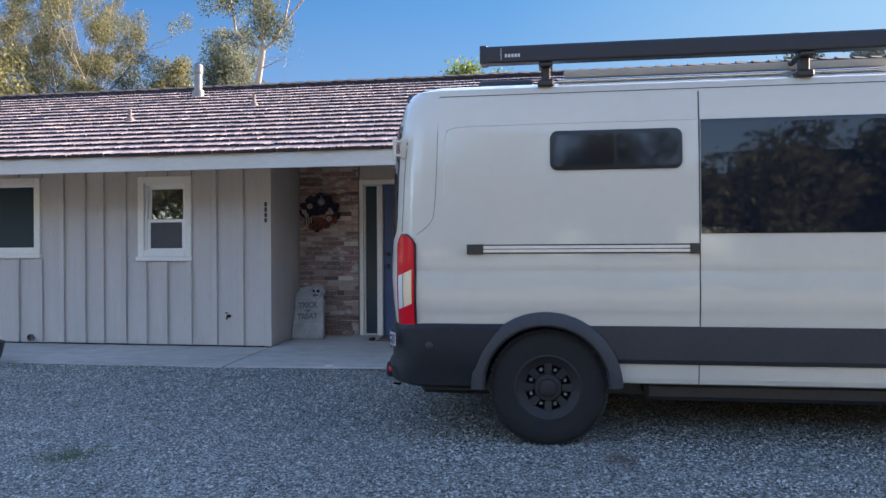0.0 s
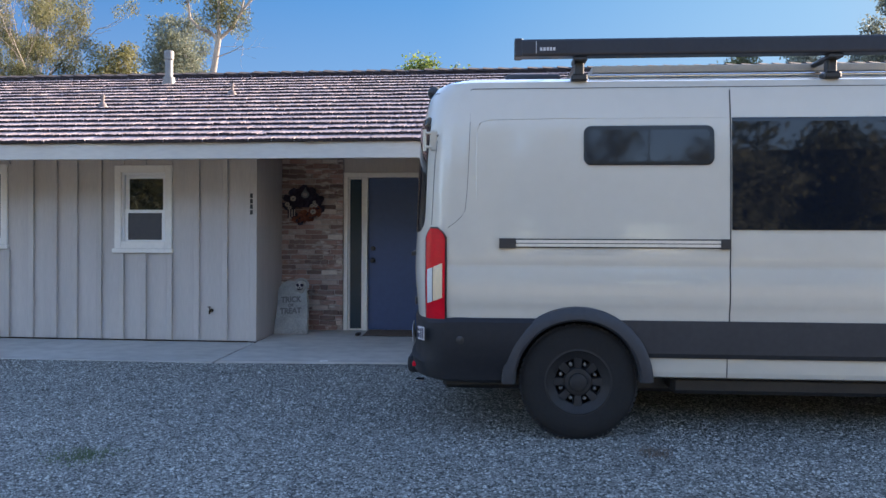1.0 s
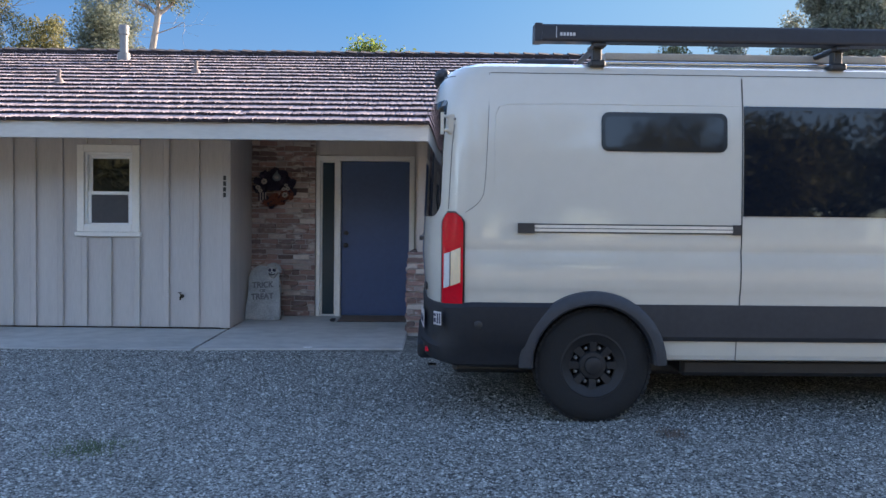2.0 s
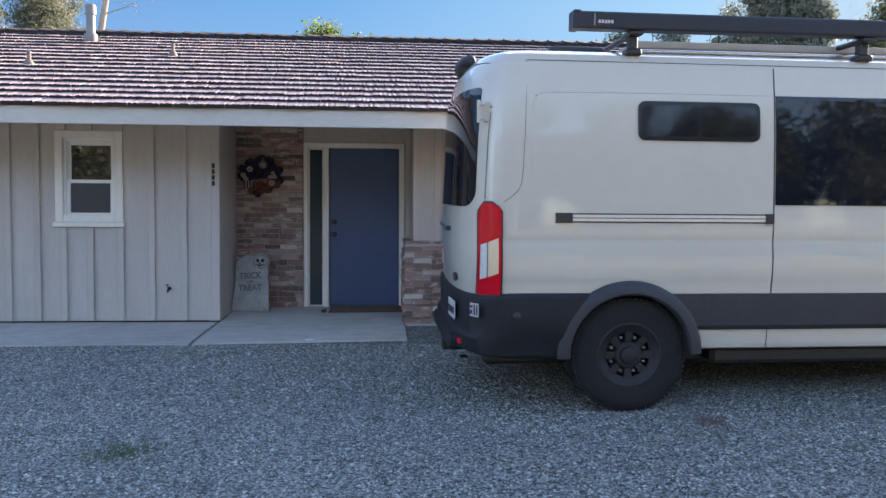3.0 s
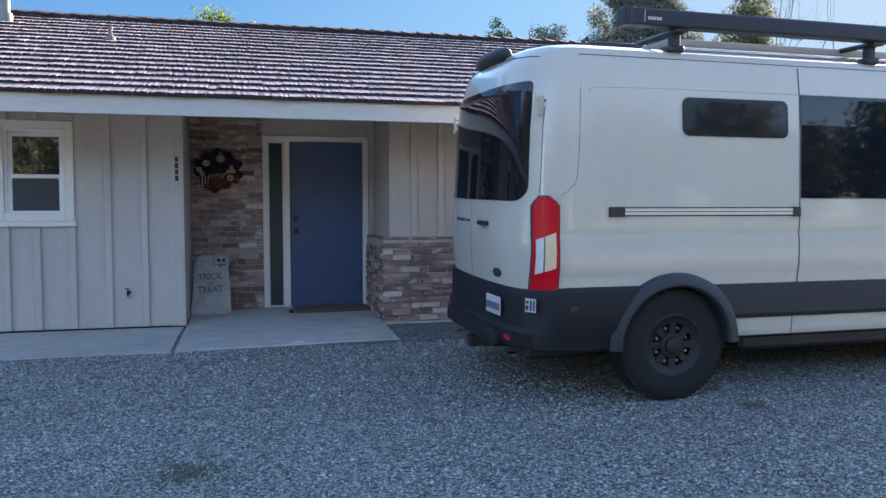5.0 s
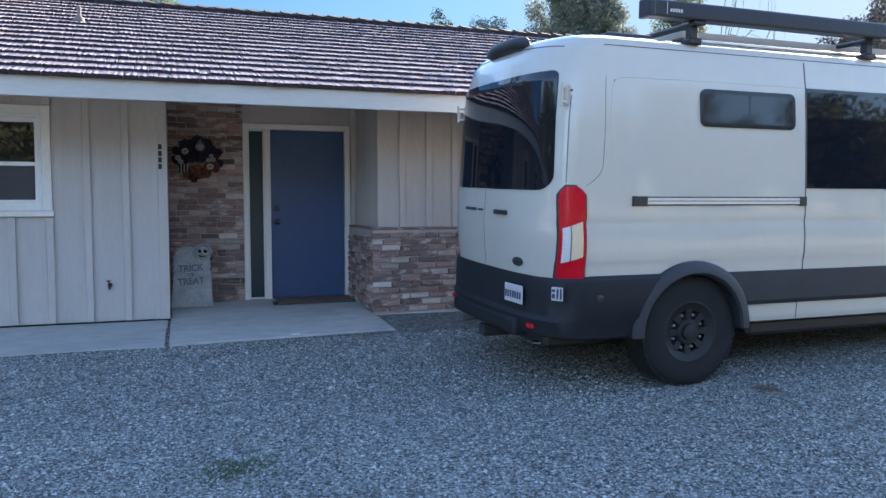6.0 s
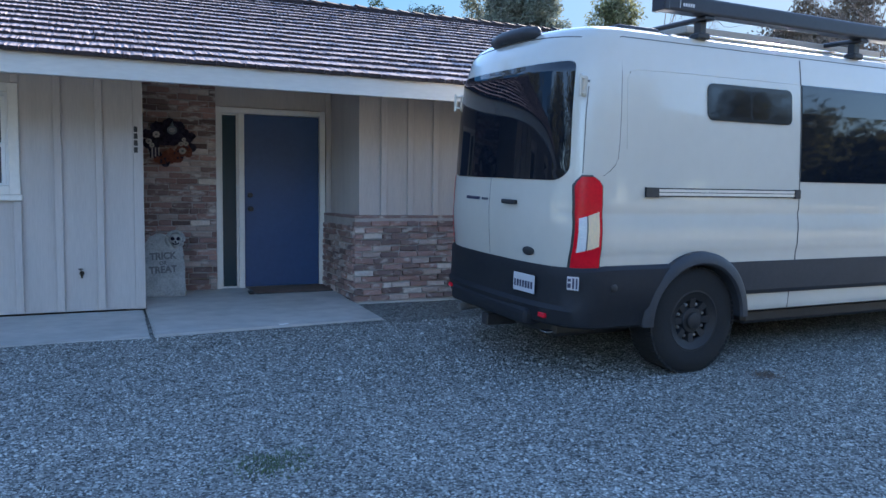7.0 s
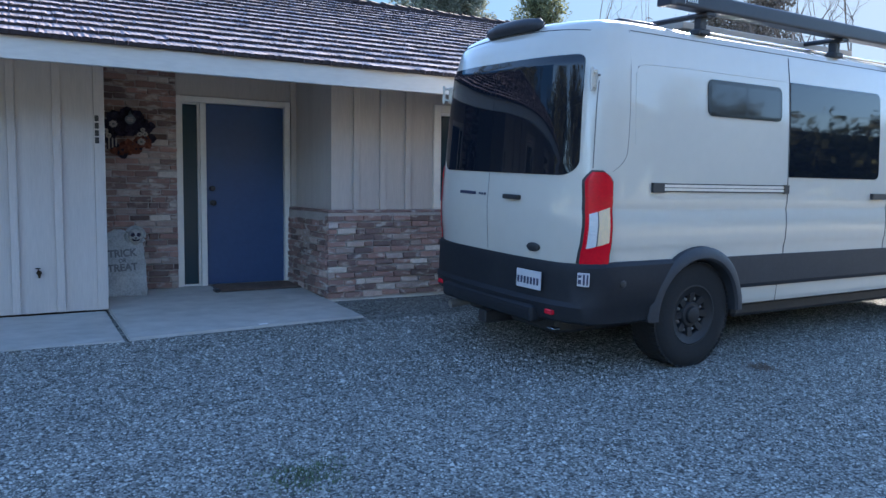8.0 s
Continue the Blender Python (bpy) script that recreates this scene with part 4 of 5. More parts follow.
            for f in ((0, 1, 2, 3), (7, 6, 5, 4), (0, 4, 5, 1), (1, 5, 6, 2), (2, 6, 7, 3), (3, 7, 4, 0)):
                b.faces.new([vs[i] for i in f])
    part("tread", b, M["rubber"], wh)
    rim = part("rim", lathe(bmesh.new(), [(0.222, -0.115), (0.225, -0.124), (0.212, -0.126), (0.200, -0.112), (0.160, -0.104), (0.152, -0.096), (0.150, -0.085), (0.165, -0.07), (0.190, -0.04), (0.19, 0.10), (0.06, 0.10)], 48, "y", ends=(False, True)), M["alloy"], wh, "satin black alloy rim", smooth=40)
    for k in range(8):
        b = bmesh.new()
        a = 2 * math.pi * k / 8
        m = Matrix.Rotation(a, 4, "Y")
        q = [(-0.022, 0.05), (0.022, 0.05), (0.036, 0.16), (-0.036, 0.16)]
        lo = [b.verts.new(m @ Vector((x, -0.055, r))) for x, r in q]
        hi = [b.verts.new(m @ Vector((x * 0.75, -0.092 if r < 0.1 else -0.108, r))) for x, r in q]
        b.faces.new(lo), b.faces.new(hi[::-1])
        for j in range(4):
            b.faces.new((lo[j], lo[(j + 1) % 4], hi[(j + 1) % 4], hi[j]))
        part("spoke", b, M["alloy"], rim)
    part("hub_cap", lathe(bmesh.new(), [(0.098, -0.06), (0.094, -0.10), (0.086, -0.108), (0.062, -0.11), (0.058, -0.128), (0.045, -0.134), (0.002, -0.135)], 28, "y"), M["alloy"], rim, smooth=40)
    for k in range(8):
        a = 2 * math.pi * (k + 0.5) / 8
        part("wheel_nut", lathe(bmesh.new(), [(0.014, -0.06), (0.014, -0.080), (0.010, -0.090), (0.002, -0.093)], 8, "y", (0.122 * math.cos(a), 0, 0.122 * math.sin(a))), M["galv"], rim, "grey steel wheel nut", smooth=60)


for u in AXLES:
    for sg in (-1, 1):
        wheel(u, sg)

# plate, stickers
pl = part("number_plate", boxed(-0.006, 0.0, -0.142, 0.142, -0.07, 0.07, bevel=0.004), M["plate"], bumper, "white number plate")
pl.matrix_basis = Matrix.Translation((-1.166, -0.525, 0.645)) @ Matrix.Rotation(radians(4), 4, 'Z') @ Matrix.Diagonal((1, 0.92, 0.92, 1))
for k in range(7):
    bar = part("bar", boxed(-0.002, 0.0, -0.011, 0.011, -0.028, 0.026), M["ink"], pl)
    bar.matrix_basis = Matrix.Translation((-0.0062, 0.108 - 0.036 * k, -0.008))
st = part("sticker", boxed(-0.004, 0.0, -0.042, 0.042, -0.045, 0.045, bevel=0.002), M["plate"], bumper, "white sticker with dark marks")
st.matrix_basis = Matrix.Translation((-1.068, -0.978, 0.70)) @ Matrix.Rotation(radians(38), 4, "Z")
for y0, y1, z0, z1 in ((0.012, 0.034, -0.03, 0.0), (0.012, 0.034, 0.012, 0.03), (-0.012, 0.002, -0.035, 0.035), (-0.034, -0.022, -0.035, 0.035)):
    part("bar", boxed(-0.0062, -0.0042, y0, y1, z0, z1), M["ink"], st)

# roof gear
aw = part("awning_case", boxed(-0.44, 3.05, -1.005, -0.885, 2.538, 2.650, bevel=0.018, seg=3), M["awning"], van, "long black awning case on the roof")
part("end_cap", boxed(-0.452, -0.40, -1.009, -0.881, 2.534, 2.656, bevel=0.010, seg=2), M["awning"], aw)
part("end_cap", boxed(3.0, 3.062, -1.009, -0.881, 2.534, 2.656, bevel=0.010, seg=2), M["awning"], aw)
part("label_line", boxed(-0.312, -0.308, -1.0065, -1.0045, 2.558, 2.633), M["plate"], aw)
for k in range(5):
    part("label_mark", boxed(-0.285 + 0.021 * k, -0.270 + 0.021 * k, -1.0065, -1.0045, 2.573, 2.594), M["plate"], aw)
for u in (-0.02, 1.60, 2.8):
    b = bmesh.new()
    box(b, u - 0.045, u + 0.045, -0.99, -0.80, 2.510, 2.537, 0.006)
    box(b, u - 0.03, u + 0.03, -0.93, -0.86, 2.415, 2.513, 0.008)
    box(b, u - 0.055, u + 0.055, -0.95, -0.845, 2.385, 2.432, 0.012)
    part("awning_bracket", b, M["black"], aw, "black roof bracket")
part("crossbar", tube(bmesh.new(), [(-0.02, -0.86, 2.53), (-0.02, 0.86, 2.53)], 0.02, 10), M["black"], van, "black roof crossbar")
part("crossbar", tube(bmesh.new(), [(1.60, -0.86, 2.53), (1.60, 0.86, 2.53)], 0.02, 10), M["black"], van, "black roof crossbar")
sp = part("solar_panel", boxed(0.10, 2.30, -0.63, 0.45, 2.492, 2.542, bevel=0.004), M["panel_frame"], van, "flat solar panel in a pale tan frame")
part("cells", boxed(0.13, 2.27, -0.60, 0.42, 2.5422, 2.5442), M["panel"], sp)
for u in (0.2, 0.75, 1.3, 1.85, 2.2):
    for v in (-0.50, 0.34):
        part("panel_mount", boxed(u - 0.04, u + 0.04, v - 0.03, v + 0.03, 2.42, 2.4915, bevel=0.004), M["black"], sp, "black panel mount")
part("roof_trim", tube(bmesh.new(), [(0.06 + 0.1 * k, -0.775, 2.444) for k in range(27)], 0.013, 14), M["polished"], van, "polished aluminium trim along the roof", smooth=60)
part("roof_vent", boxed(-0.51, -0.11, -0.60, -0.22, 2.40, 2.503, bevel=0.042, seg=5), M["plastic"], van, "low dark roof vent dome", smooth=60)
b = bmesh.new()
tube(b, [(-1.015, -0.37, 2.412), (-1.03, -0.35, 2.418), (-1.05, -0.2, 2.428), (-1.052, -0.05, 2.43), (-1.05, 0.1, 2.428), (-1.03, 0.25, 2.418), (-1.015, 0.27, 2.412)], [0.025, 0.044, 0.05, 0.05, 0.05, 0.044, 0.025], 14)
part("brake_light_pod", b, M["plastic"], van, "black high brake light pod", smooth=60)

# the far flank is squeezed inwards so its edge fits the camera's view
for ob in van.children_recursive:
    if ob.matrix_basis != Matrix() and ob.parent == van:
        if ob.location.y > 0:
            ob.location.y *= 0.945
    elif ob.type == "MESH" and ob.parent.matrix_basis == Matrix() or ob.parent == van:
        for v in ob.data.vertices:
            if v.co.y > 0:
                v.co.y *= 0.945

# ---- roof pipes ----
fl = thing("roof_flue", pose(-5.92, 12.02, EAVE_Z + SLOPE * (12.02 - EAVE_Y)), "galvanised metal flue pipe with a cap on the roof", "flue")
part("pipe", lathe(bmesh.new(), [(0.062, -0.1), (0.062, 0.44), (0.058, 0.45)], 24, "z"), M["galv"], fl, smooth=40)
part("cap", lathe(bmesh.new(), [(0.064, 0.395), (0.074, 0.405), (0.075, 0.535), (0.066, 0.548), (0.01, 0.552)], 24, "z"), M["galv"], fl, smooth=40)
part("flashing", lathe(bmesh.new(), [(0.105, -0.06), (0.092, 0.08), (0.088, 0.125), (0.068, 0.13), (0.063, 0.132)], 24, "z"), M["galv"], fl, smooth=40)
for x, y in ((-4.45, 10.9), (-5.91, 10.05)):
    vp = thing("vent_pipe", pose(x, y, EAVE_Z + SLOPE * (y - EAVE_Y)), "short weathered vent pipe standing on the shakes", "vent pipe", "roof vent pipes")
    part("pipe", lathe(bmesh.new(), [(0.022, -0.05), (0.022, 0.16), (0.028, 0.165), (0.028, 0.19), (0.02, 0.195)], 14, "z"), M["rust"], vp, smooth=40)
    part("flashing", lathe(bmesh.new(), [(0.07, -0.03), (0.06, 0.05), (0.032, 0.09)], 14, "z"), M["rust"], vp, smooth=40)

# ---- trees ----
def leaf_cloud(rng, centres, radii, per, size, droop=0.0, stretch=(1, 1, 1)):
    """Many small pointed leaves in clumps."""
    co, fa = [], []
    for c, r in zip(centres, radii):
        n = max(8, int(per * r * r))
        d = rng.normal(0, 1, (n, 3))
        d /= np.linalg.norm(d, axis=1)[:, None]
        p = np.array(c) + d * (r * rng.uniform(0.15, 1.0, n) ** 0.55)[:, None] * np.array(stretch)
        p[:, 2] -= droop * rng.uniform(0, 1, n) * r
        a = rng.normal(0, 1, (n, 3)) + np.array([0, 0, -droop * 1.5])
        a /= np.linalg.norm(a, axis=1)[:, None]
        w = np.cross(a, rng.normal(0, 1, (n, 3)))
        w /= np.linalg.norm(w, axis=1)[:, None]
        s = size * rng.uniform(0.6, 1.5, n)[:, None]
        k = len(co)
        quad = np.stack([p, p + a * s * 0.5 + w * s * 0.26, p + a * s, p + a * s * 0.5 - w * s * 0.26], 1).reshape(-1, 3)
        co.extend(quad.tolist())
        fa.extend([(k + 4 * i, k + 4 * i + 1, k + 4 * i + 2, k + 4 * i + 3) for i in range(n)])
    me = bpy.data.meshes.new("crown")
    me.from_pydata(co, [], fa)
    return me


def limb(b, rng, p, d, length, r, depth, tips, wild=0.5):
    """A bending tapered limb that forks; its ends are gathered in tips."""
    pts, rad = [Vector(p)], [r]
    d = Vector(d).normalized()
    n = 5
    for k in range(n):
        d = (d + Vector(rng.normal(0, 0.13 * wild * 2, 3)) + Vector((0, 0, 0.06))).normalized()
        pts.append(pts[-1] + d * length / n)
        rad.append(r * (1 - 0.42 * (k + 1) / n))
    tube(b, pts, rad, 7 if r > 0.05 else 5)
    tips.append((pts[-1], length))
    if depth > 0:
        tips.append((pts[3], length))
        for k in range(int(rng.integers(2, 4))):
            ax = Vector(rng.normal(0, 1, 3))
            nd = (d + wild * 1.3 * (ax - ax.dot(d) * d).normalized()).normalized()
            limb(b, rng, pts[-1 if k < 2 else 3], nd, length * rng.uniform(0.55, 0.8), rad[-1] * 0.75, depth - 1, tips, wild)


def tree(seed, at, top, half, bare, leaf, bark, label, per=120, clump=0.9, size=0.16, trunks=1, depth=3, wild=0.55, droop=0.3, leafy=1.0, spread=0.75):
    """A forked tree fitted to its height and the half width of its crown."""
    rng = np.random.default_rng(seed)
    t = thing("tree", pose(at[0], at[1], 0), label, "tree")
    b, tips = bmesh.new(), []
    for k in range(trunks):
        d = Vector(((rng.uniform(-0.35, 0.35) if trunks > 1 else 0), (rng.uniform(-0.3, 0.3) if trunks > 1 else 0), 1)).normalized()
        base = Vector((0.4 * rng.uniform(-1, 1), 0.4 * rng.uniform(-1, 1), 0)) if trunks > 1 else Vector()
        r = 0.02 * top / math.sqrt(trunks)
        pts, rad = [base + Vector((0, 0, -0.3))], [r * 1.35]
        for j in range(6):
            d = (d + Vector(rng.normal(0, 0.05, 3))).normalized()
            pts.append(pts[-1] + d * top * bare / 6)
            rad.append(r * (1.2 - 0.5 * (j + 1) / 6))
        tube(b, pts, rad, 10)
        for j in range(4):
            a = 2 * math.pi * (j + rng.uniform(0, 0.6)) / 4
            nd = Vector((math.cos(a) * spread, math.sin(a) * spread, 1.0)).normalized() if j else d
            limb(b, rng, pts[-1 - (j % 2)], nd, top * (1 - bare) * rng.uniform(0.36, 0.5), rad[-1] * 0.7, depth - 1, tips, wild)
    zs = max(p.z for p, _ in tips)
    hs = float(np.percentile([math.hypot(p.x, p.y) for p, _ in tips], 88))
    room = 0.6 * clump if leafy else 0.0
    fz, fh = (top - room) / zs, max(0.2, half - room) / hs
    for v in b.verts:
        q = min(1.0, max(0.0, v.co.z / (bare * top * fz)))
        v.co = Vector((v.co.x * (1 + (fh - 1) * q), v.co.y * (1 + (fh - 1) * q), v.co.z * fz))
    part("trunk", b, M[bark], t, "pale bare trunk and limbs" if bark == "bark" else "brown trunk and limbs", smooth=60)
    if leafy:
        cs, rs = [], []
        for p, ln in tips:
            if rng.uniform() > leafy:
                continue
            for k in range(2):
                cs.append(np.array((p.x * fh, p.y * fh, p.z * fz)) + rng.normal(0, 0.35 * clump, 3))
                rs.append(clump * rng.uniform(0.45, 1.1))
        me = leaf_cloud(rng, cs, rs, per, size, droop)
        me.materials.append(M[leaf])
        c = new("crown", me)
        c.parent = t
    return t


tree(1, (-22.9, 33), 17.5, 4.3, 0.22, "leaf_dusty", "bark", "tall golden-green eucalyptus behind the house", 1500, 0.58, 0.08, trunks=5, droop=0.9, leafy=0.55)
tree(2, (-28.5, 33), 16.5, 4.2, 0.25, "leaf_dusty", "bark", "broad olive-green eucalyptus beyond the roof", 1500, 0.60, 0.08, trunks=4, droop=0.9, leafy=0.52)
tree(14, (-24.6, 27), 10.3, 2.4, 0.25, "leaf_gold", "twig", "low yellow-green tree just over the roof", 110, 0.8, 0.18, trunks=2)
tree(3, (-17.2, 37), 14.0, 1.6, 0.35, "leaf_grey", "bark", "small rounded grey-green tree beyond the ridge", 520, 0.55, 0.11, trunks=5, droop=0.5)
tree(15, (-18.1, 33), 10.6, 1.4, 0.35, "leaf_gold", "bark", "small yellow-green tree beyond the ridge", 520, 0.5, 0.11, trunks=5, droop=0.3)
tree(5, (-3.4, 30), 8.95, 1.15, 0.45, "leaf_bright", "twig", "bright green treetop just over the ridge", 260, 0.6, 0.14, trunks=3)
tree(6, (17.4, 62), 16.9, 2.4, 0.4, "leaf_olive", "twig", "yellowish green tree beyond the house", 300, 0.85, 0.22, trunks=3)
tree(7, (21.6, 62.2), 18.0, 2.2, 0.4, "leaf_far", "bark", "small grey-green eucalyptus beyond the house", 300, 0.85, 0.22, trunks=3)
tree(8, (43.4, 83.8), 36.4, 5.9, 0.2, "leaf_far", "bark", "tall dense grey-green tree beyond the house", 120, 1.35, 0.32, trunks=4, depth=4, droop=0.5, leafy=0.55)
tree(9, (39.6, 60.1), 22.5, 3.0, 0.3, "leaf_olive", "bark", "yellow-green eucalyptus against the bright sky", 100, 0.95, 0.24, trunks=3, depth=4, droop=0.5, leafy=0.55)
tree(10, (13.2, 21.5), 11.0, 2.4, 0.3, "leaf_olive", "twig", "bare winter tree with thin brown branches", depth=5, wild=0.6, leafy=0)
tree(11, (19.5, 19.0), 11.5, 2.6, 0.3, "leaf_olive", "twig", "bare winter tree with thin brown branches", depth=5, wild=0.6, leafy=0)
tree(17, (17.0, 16.0), 10.5, 2.2, 0.3, "leaf_olive", "twig", "bare winter tree with thin brown branches", depth=5, wild=0.6, leafy=0)
tree(18, (23.5, 20.5), 12.0, 2.6, 0.3, "leaf_olive", "twig", "bare winter tree with thin brown branches", depth=5, wild=0.6, leafy=0)
tree(16, (50.1, 46.0), 19.5, 4.6, 0.15, "leaf_brown", "twig", "dark brownish tree behind bare branches", 130, 1.2, 0.28, trunks=3, depth=4, leafy=0.8)
for k, (x, y, h) in enumerate(((-34, -18, 11), (-26, -22, 11), (-20, -25, 9), (-14, -23, 12), (-8, -25, 10), (-2, -23, 11), (4, -26, 12), (10, -23, 9.5), (16, -25, 11), (23, -24, 12), (31, -20, 11))):
    tree(40 + k, (x, y), h, 3.8, 0.08, "leaf_grey" if k % 2 else "leaf_olive", "twig", "sunlit leafy tree across the yard", 60, 1.3, 0.3, trunks=2)

for k in range(15):
    tree(60 + k, (-46 + 6.6 * k + 1.5 * math.sin(k * 2.3), -36 + 3 * math.sin(k * 1.7)), 12.5 + 1.8 * math.sin(k * 2.9), 4.2, 0.08, "leaf_dark" if k % 3 else "leaf_olive", "twig", "leafy tree at the far side of the yard", 26, 1.5, 0.45, trunks=2)
for k, (x, y) in enumerate(((40, -14), (46, -2), (-44, -12), (-50, 0), (37, -19), (44, -26), (52, -20), (49, -10), (-32, -2), (-33, 7), (-31, 15), (-37, 22))):
    tree(80 + k, (x, y), 8 if k < 8 else 12.5, 4.2, 0.08, "leaf_olive", "twig", "leafy tree at the edge of the yard", 26, 1.5, 0.45, trunks=2)

# the thin pale eucalyptus: one trunk, three limbs, loose clumps
rng = np.random.default_rng(77)
eu = thing("tree", pose(-10.12, 24, 0), "tall thin pale-trunked eucalyptus with sparse clumps of leaves", "tree")
b = bmesh.new()
tube(b, [(-0.35, 0, -0.2), (-0.2, 0, 2.5), (-0.15, 0.1, 5), (0.0, 0, 6.9), (0.1, 0, 7.5), (0.2, 0, 8.1)], [0.16, 0.13, 0.112, 0.10, 0.092, 0.088], 12)
EU_ARMS = (
    ([(0.18, 0, 8.02), (-0.1, 0, 8.3), (-0.5, 0.1, 8.45), (-0.85, 0.2, 8.8), (-0.98, 0.3, 9.4), (-1.2, 0.3, 10.4), (-1.7, 0.2, 11.4)], 0.085),
    ([(0.2, 0, 8.05), (0.22, -0.1, 8.6), (0.3, -0.2, 9.4), (0.25, -0.1, 10.3), (0.4, 0, 11.6), (0.2, 0.1, 12.8)], 0.085),
    ([(0.2, 0, 8.05), (0.55, 0.1, 8.4), (0.9, 0.1, 8.95), (1.55, 0.2, 9.75), (2.1, 0.2, 10.4), (2.7, 0.1, 11.3)], 0.075),
    ([(0.9, 0.1, 8.95), (0.95, 0.3, 9.6), (1.1, 0.5, 10.6), (0.9, 0.4, 11.8)], 0.05),
    ([(0.2, 0, 7.5), (0.7, -0.2, 7.6), (1.1, -0.3, 7.75)], 0.025),
)
ends = []
for pts, r in EU_ARMS:
    tube(b, pts, [0.8 * r * (1 - 0.6 * k / (len(pts) - 1)) for k in range(len(pts))], 8)
    for p in pts[-3:]:
        tips = []
        for k in range(2):
            limb(b, rng, p, Vector(rng.normal(0, 1, 3)) + Vector((0, 0, 0.6)), 0.9, r * 0.25, 1, tips, 0.6)
        ends += [q for q, _ in tips] if r > 0.03 else []
part("trunk", b, M["bark"], eu, "smooth pale trunk and curving limbs", smooth=60)
cs = [np.array(q) + rng.normal(0, 0.2, 3) for q in ends if rng.uniform() < 0.3 and q[0] < 1.2] + [np.array((0.0, 0.2, 9.2)), np.array((0.55, 0.2, 9.1)), np.array((0.25, -0.2, 9.5)), np.array((-0.1, 0, 8.8)), np.array((0.5, -0.1, 8.75)), np.array((0.3, -0.2, 9.0)), np.array((0.15, 0, 8.9)), np.array((0.45, 0, 9.4)), np.array((0.1, 0.1, 9.7)), np.array((-1.5, 0.2, 10.2)), np.array((-1.9, 0.2, 9.9)), np.array((-1.0, 0.2, 10.0))]
me = leaf_cloud(rng, cs, [rng.uniform(0.3, 0.6) for _ in cs], 1500, 0.07, 0.6)
me.materials.append(M["leaf_olive"])
cr = new("crown", me)
cr.parent = eu

# ---- things at the entry ----
# foam gravestone leaning in the corner
gs = thing("gravestone_decoration", pose(-3.27, 9.90, 0.310, -8, 0, -3) @ Matrix.Scale(1.03, 4), "grey foam gravestone with painted words, leaning by the door", "decoration")
b = bmesh.new()
outline = [(-0.215, 0.0), (0.208, 0.0), (0.218, 0.06), (0.21, 0.12), (0.205, 0.17), (0.21, 0.26), (0.195, 0.33), (0.198, 0.43), (0.185, 0.52), (0.16, 0.57), (0.10, 0.62), (0.04, 0.655), (-0.02, 0.672), (-0.075, 0.672), (-0.13, 0.64), (-0.175, 0.58), (-0.195, 0.53), (-0.183, 0.45), (-0.19, 0.33), (-0.20, 0.22), (-0.198, 0.15), (-0.22, 0.09)]
fr = [b.verts.new((x + 0.006 * noise.noise((x * 9, z * 9, 1)), -0.035, z)) for x, z in outline]
bk = [b.verts.new((x, 0.035, z)) for x, z in outline]
b.faces.new(fr), b.faces.new(bk[::-1])
for k in range(len(outline)):
    j = (k + 1) % len(outline)
    b.faces.new((fr[k], fr[j], bk[j], bk[k]))
bmesh.ops.bevel(b, geom=[e for e in b.edges if abs(e.verts[0].co.y - e.verts[1].co.y) < 1e-4], offset=0.012, segments=2, affect="EDGES")
part("slab", b, M["grave"], gs, smooth=30)
for txt, z, sz in (("TRICK", 0.43, 0.1), ("OR", 0.358, 0.055), ("TREAT", 0.288, 0.1)):
    lettering(txt, sz, Matrix.Translation((-0.01, -0.037, z)) @ Matrix.Rotation(radians(-3), 4, "Y") @ Matrix.Rotation(radians(90), 4, "X") @ Matrix.Diagonal((0.92, 1, 1, 1)), M["graveink"], gs)
b = bmesh.new()
bmesh.ops.create_icosphere(b, subdivisions=3, radius=0.07)
for v in b.verts:
    x, y, z = v.co
    for ex in (-0.028, 0.028):
        if (x - ex) ** 2 + (z - 0.005) ** 2 < 0.019 ** 2 and y < 0:
            v.co.y += 0.028
    if x * x + (z + 0.028) ** 2 < 0.011 ** 2 and y < 0:
        v.co.y += 0.018
    if z < -0.035:
        v.co.x *= 0.72
        v.co.z *= 1.25
b.transform(Matrix.Translation((0.115, -0.045, 0.60)))
skull = part("skull_ornament", b, M["skull"], gs, "pale grey moulded skull on the top edge", smooth=50)
for ex, ez, er in ((-0.026, 0.61, 0.021), (0.026, 0.61, 0.021), (0.0, 0.576, 0.010)):
    part("socket", lathe(bmesh.new(), [(er, -0.09), (er * 0.8, -0.1135), (0.001, -0.1145)], 12, "y", (0.115 + ex, 0.0, ez)), M["blackfelt"], skull, smooth=40)
part("mouth", tube(bmesh.new(), [(0.08, -0.088, 0.568), (0.095, -0.104, 0.555), (0.115, -0.108, 0.551), (0.135, -0.104, 0.555), (0.15, -0.088, 0.568)], 0.007, 8), M["blackfelt"], skull)
part("hood", tube(bmesh.new(), [(0.115 + 0.083 * math.cos(radians(a)), -0.04, 0.605 + 0.083 * math.sin(radians(a))) for a in range(-50, 231, 20)], 0.02, 8), M["grave"], skull, "grey moulded hood")
b = bmesh.new()
for k in range(7):
    a = radians(-40 + 260 * k / 6)
    tube(b, [(-0.13 + 0.012 * math.cos(a), -0.036, 0.575 + 0.012 * math.sin(a)), (-0.13 + 0.045 * math.cos(a), -0.043, 0.575 + 0.045 * math.sin(a))], [0.011, 0.006], 6)
part("moulded_flower", b, M["grave"], gs, smooth=50)

# wreath on the brick
rng = np.random.default_rng(8)
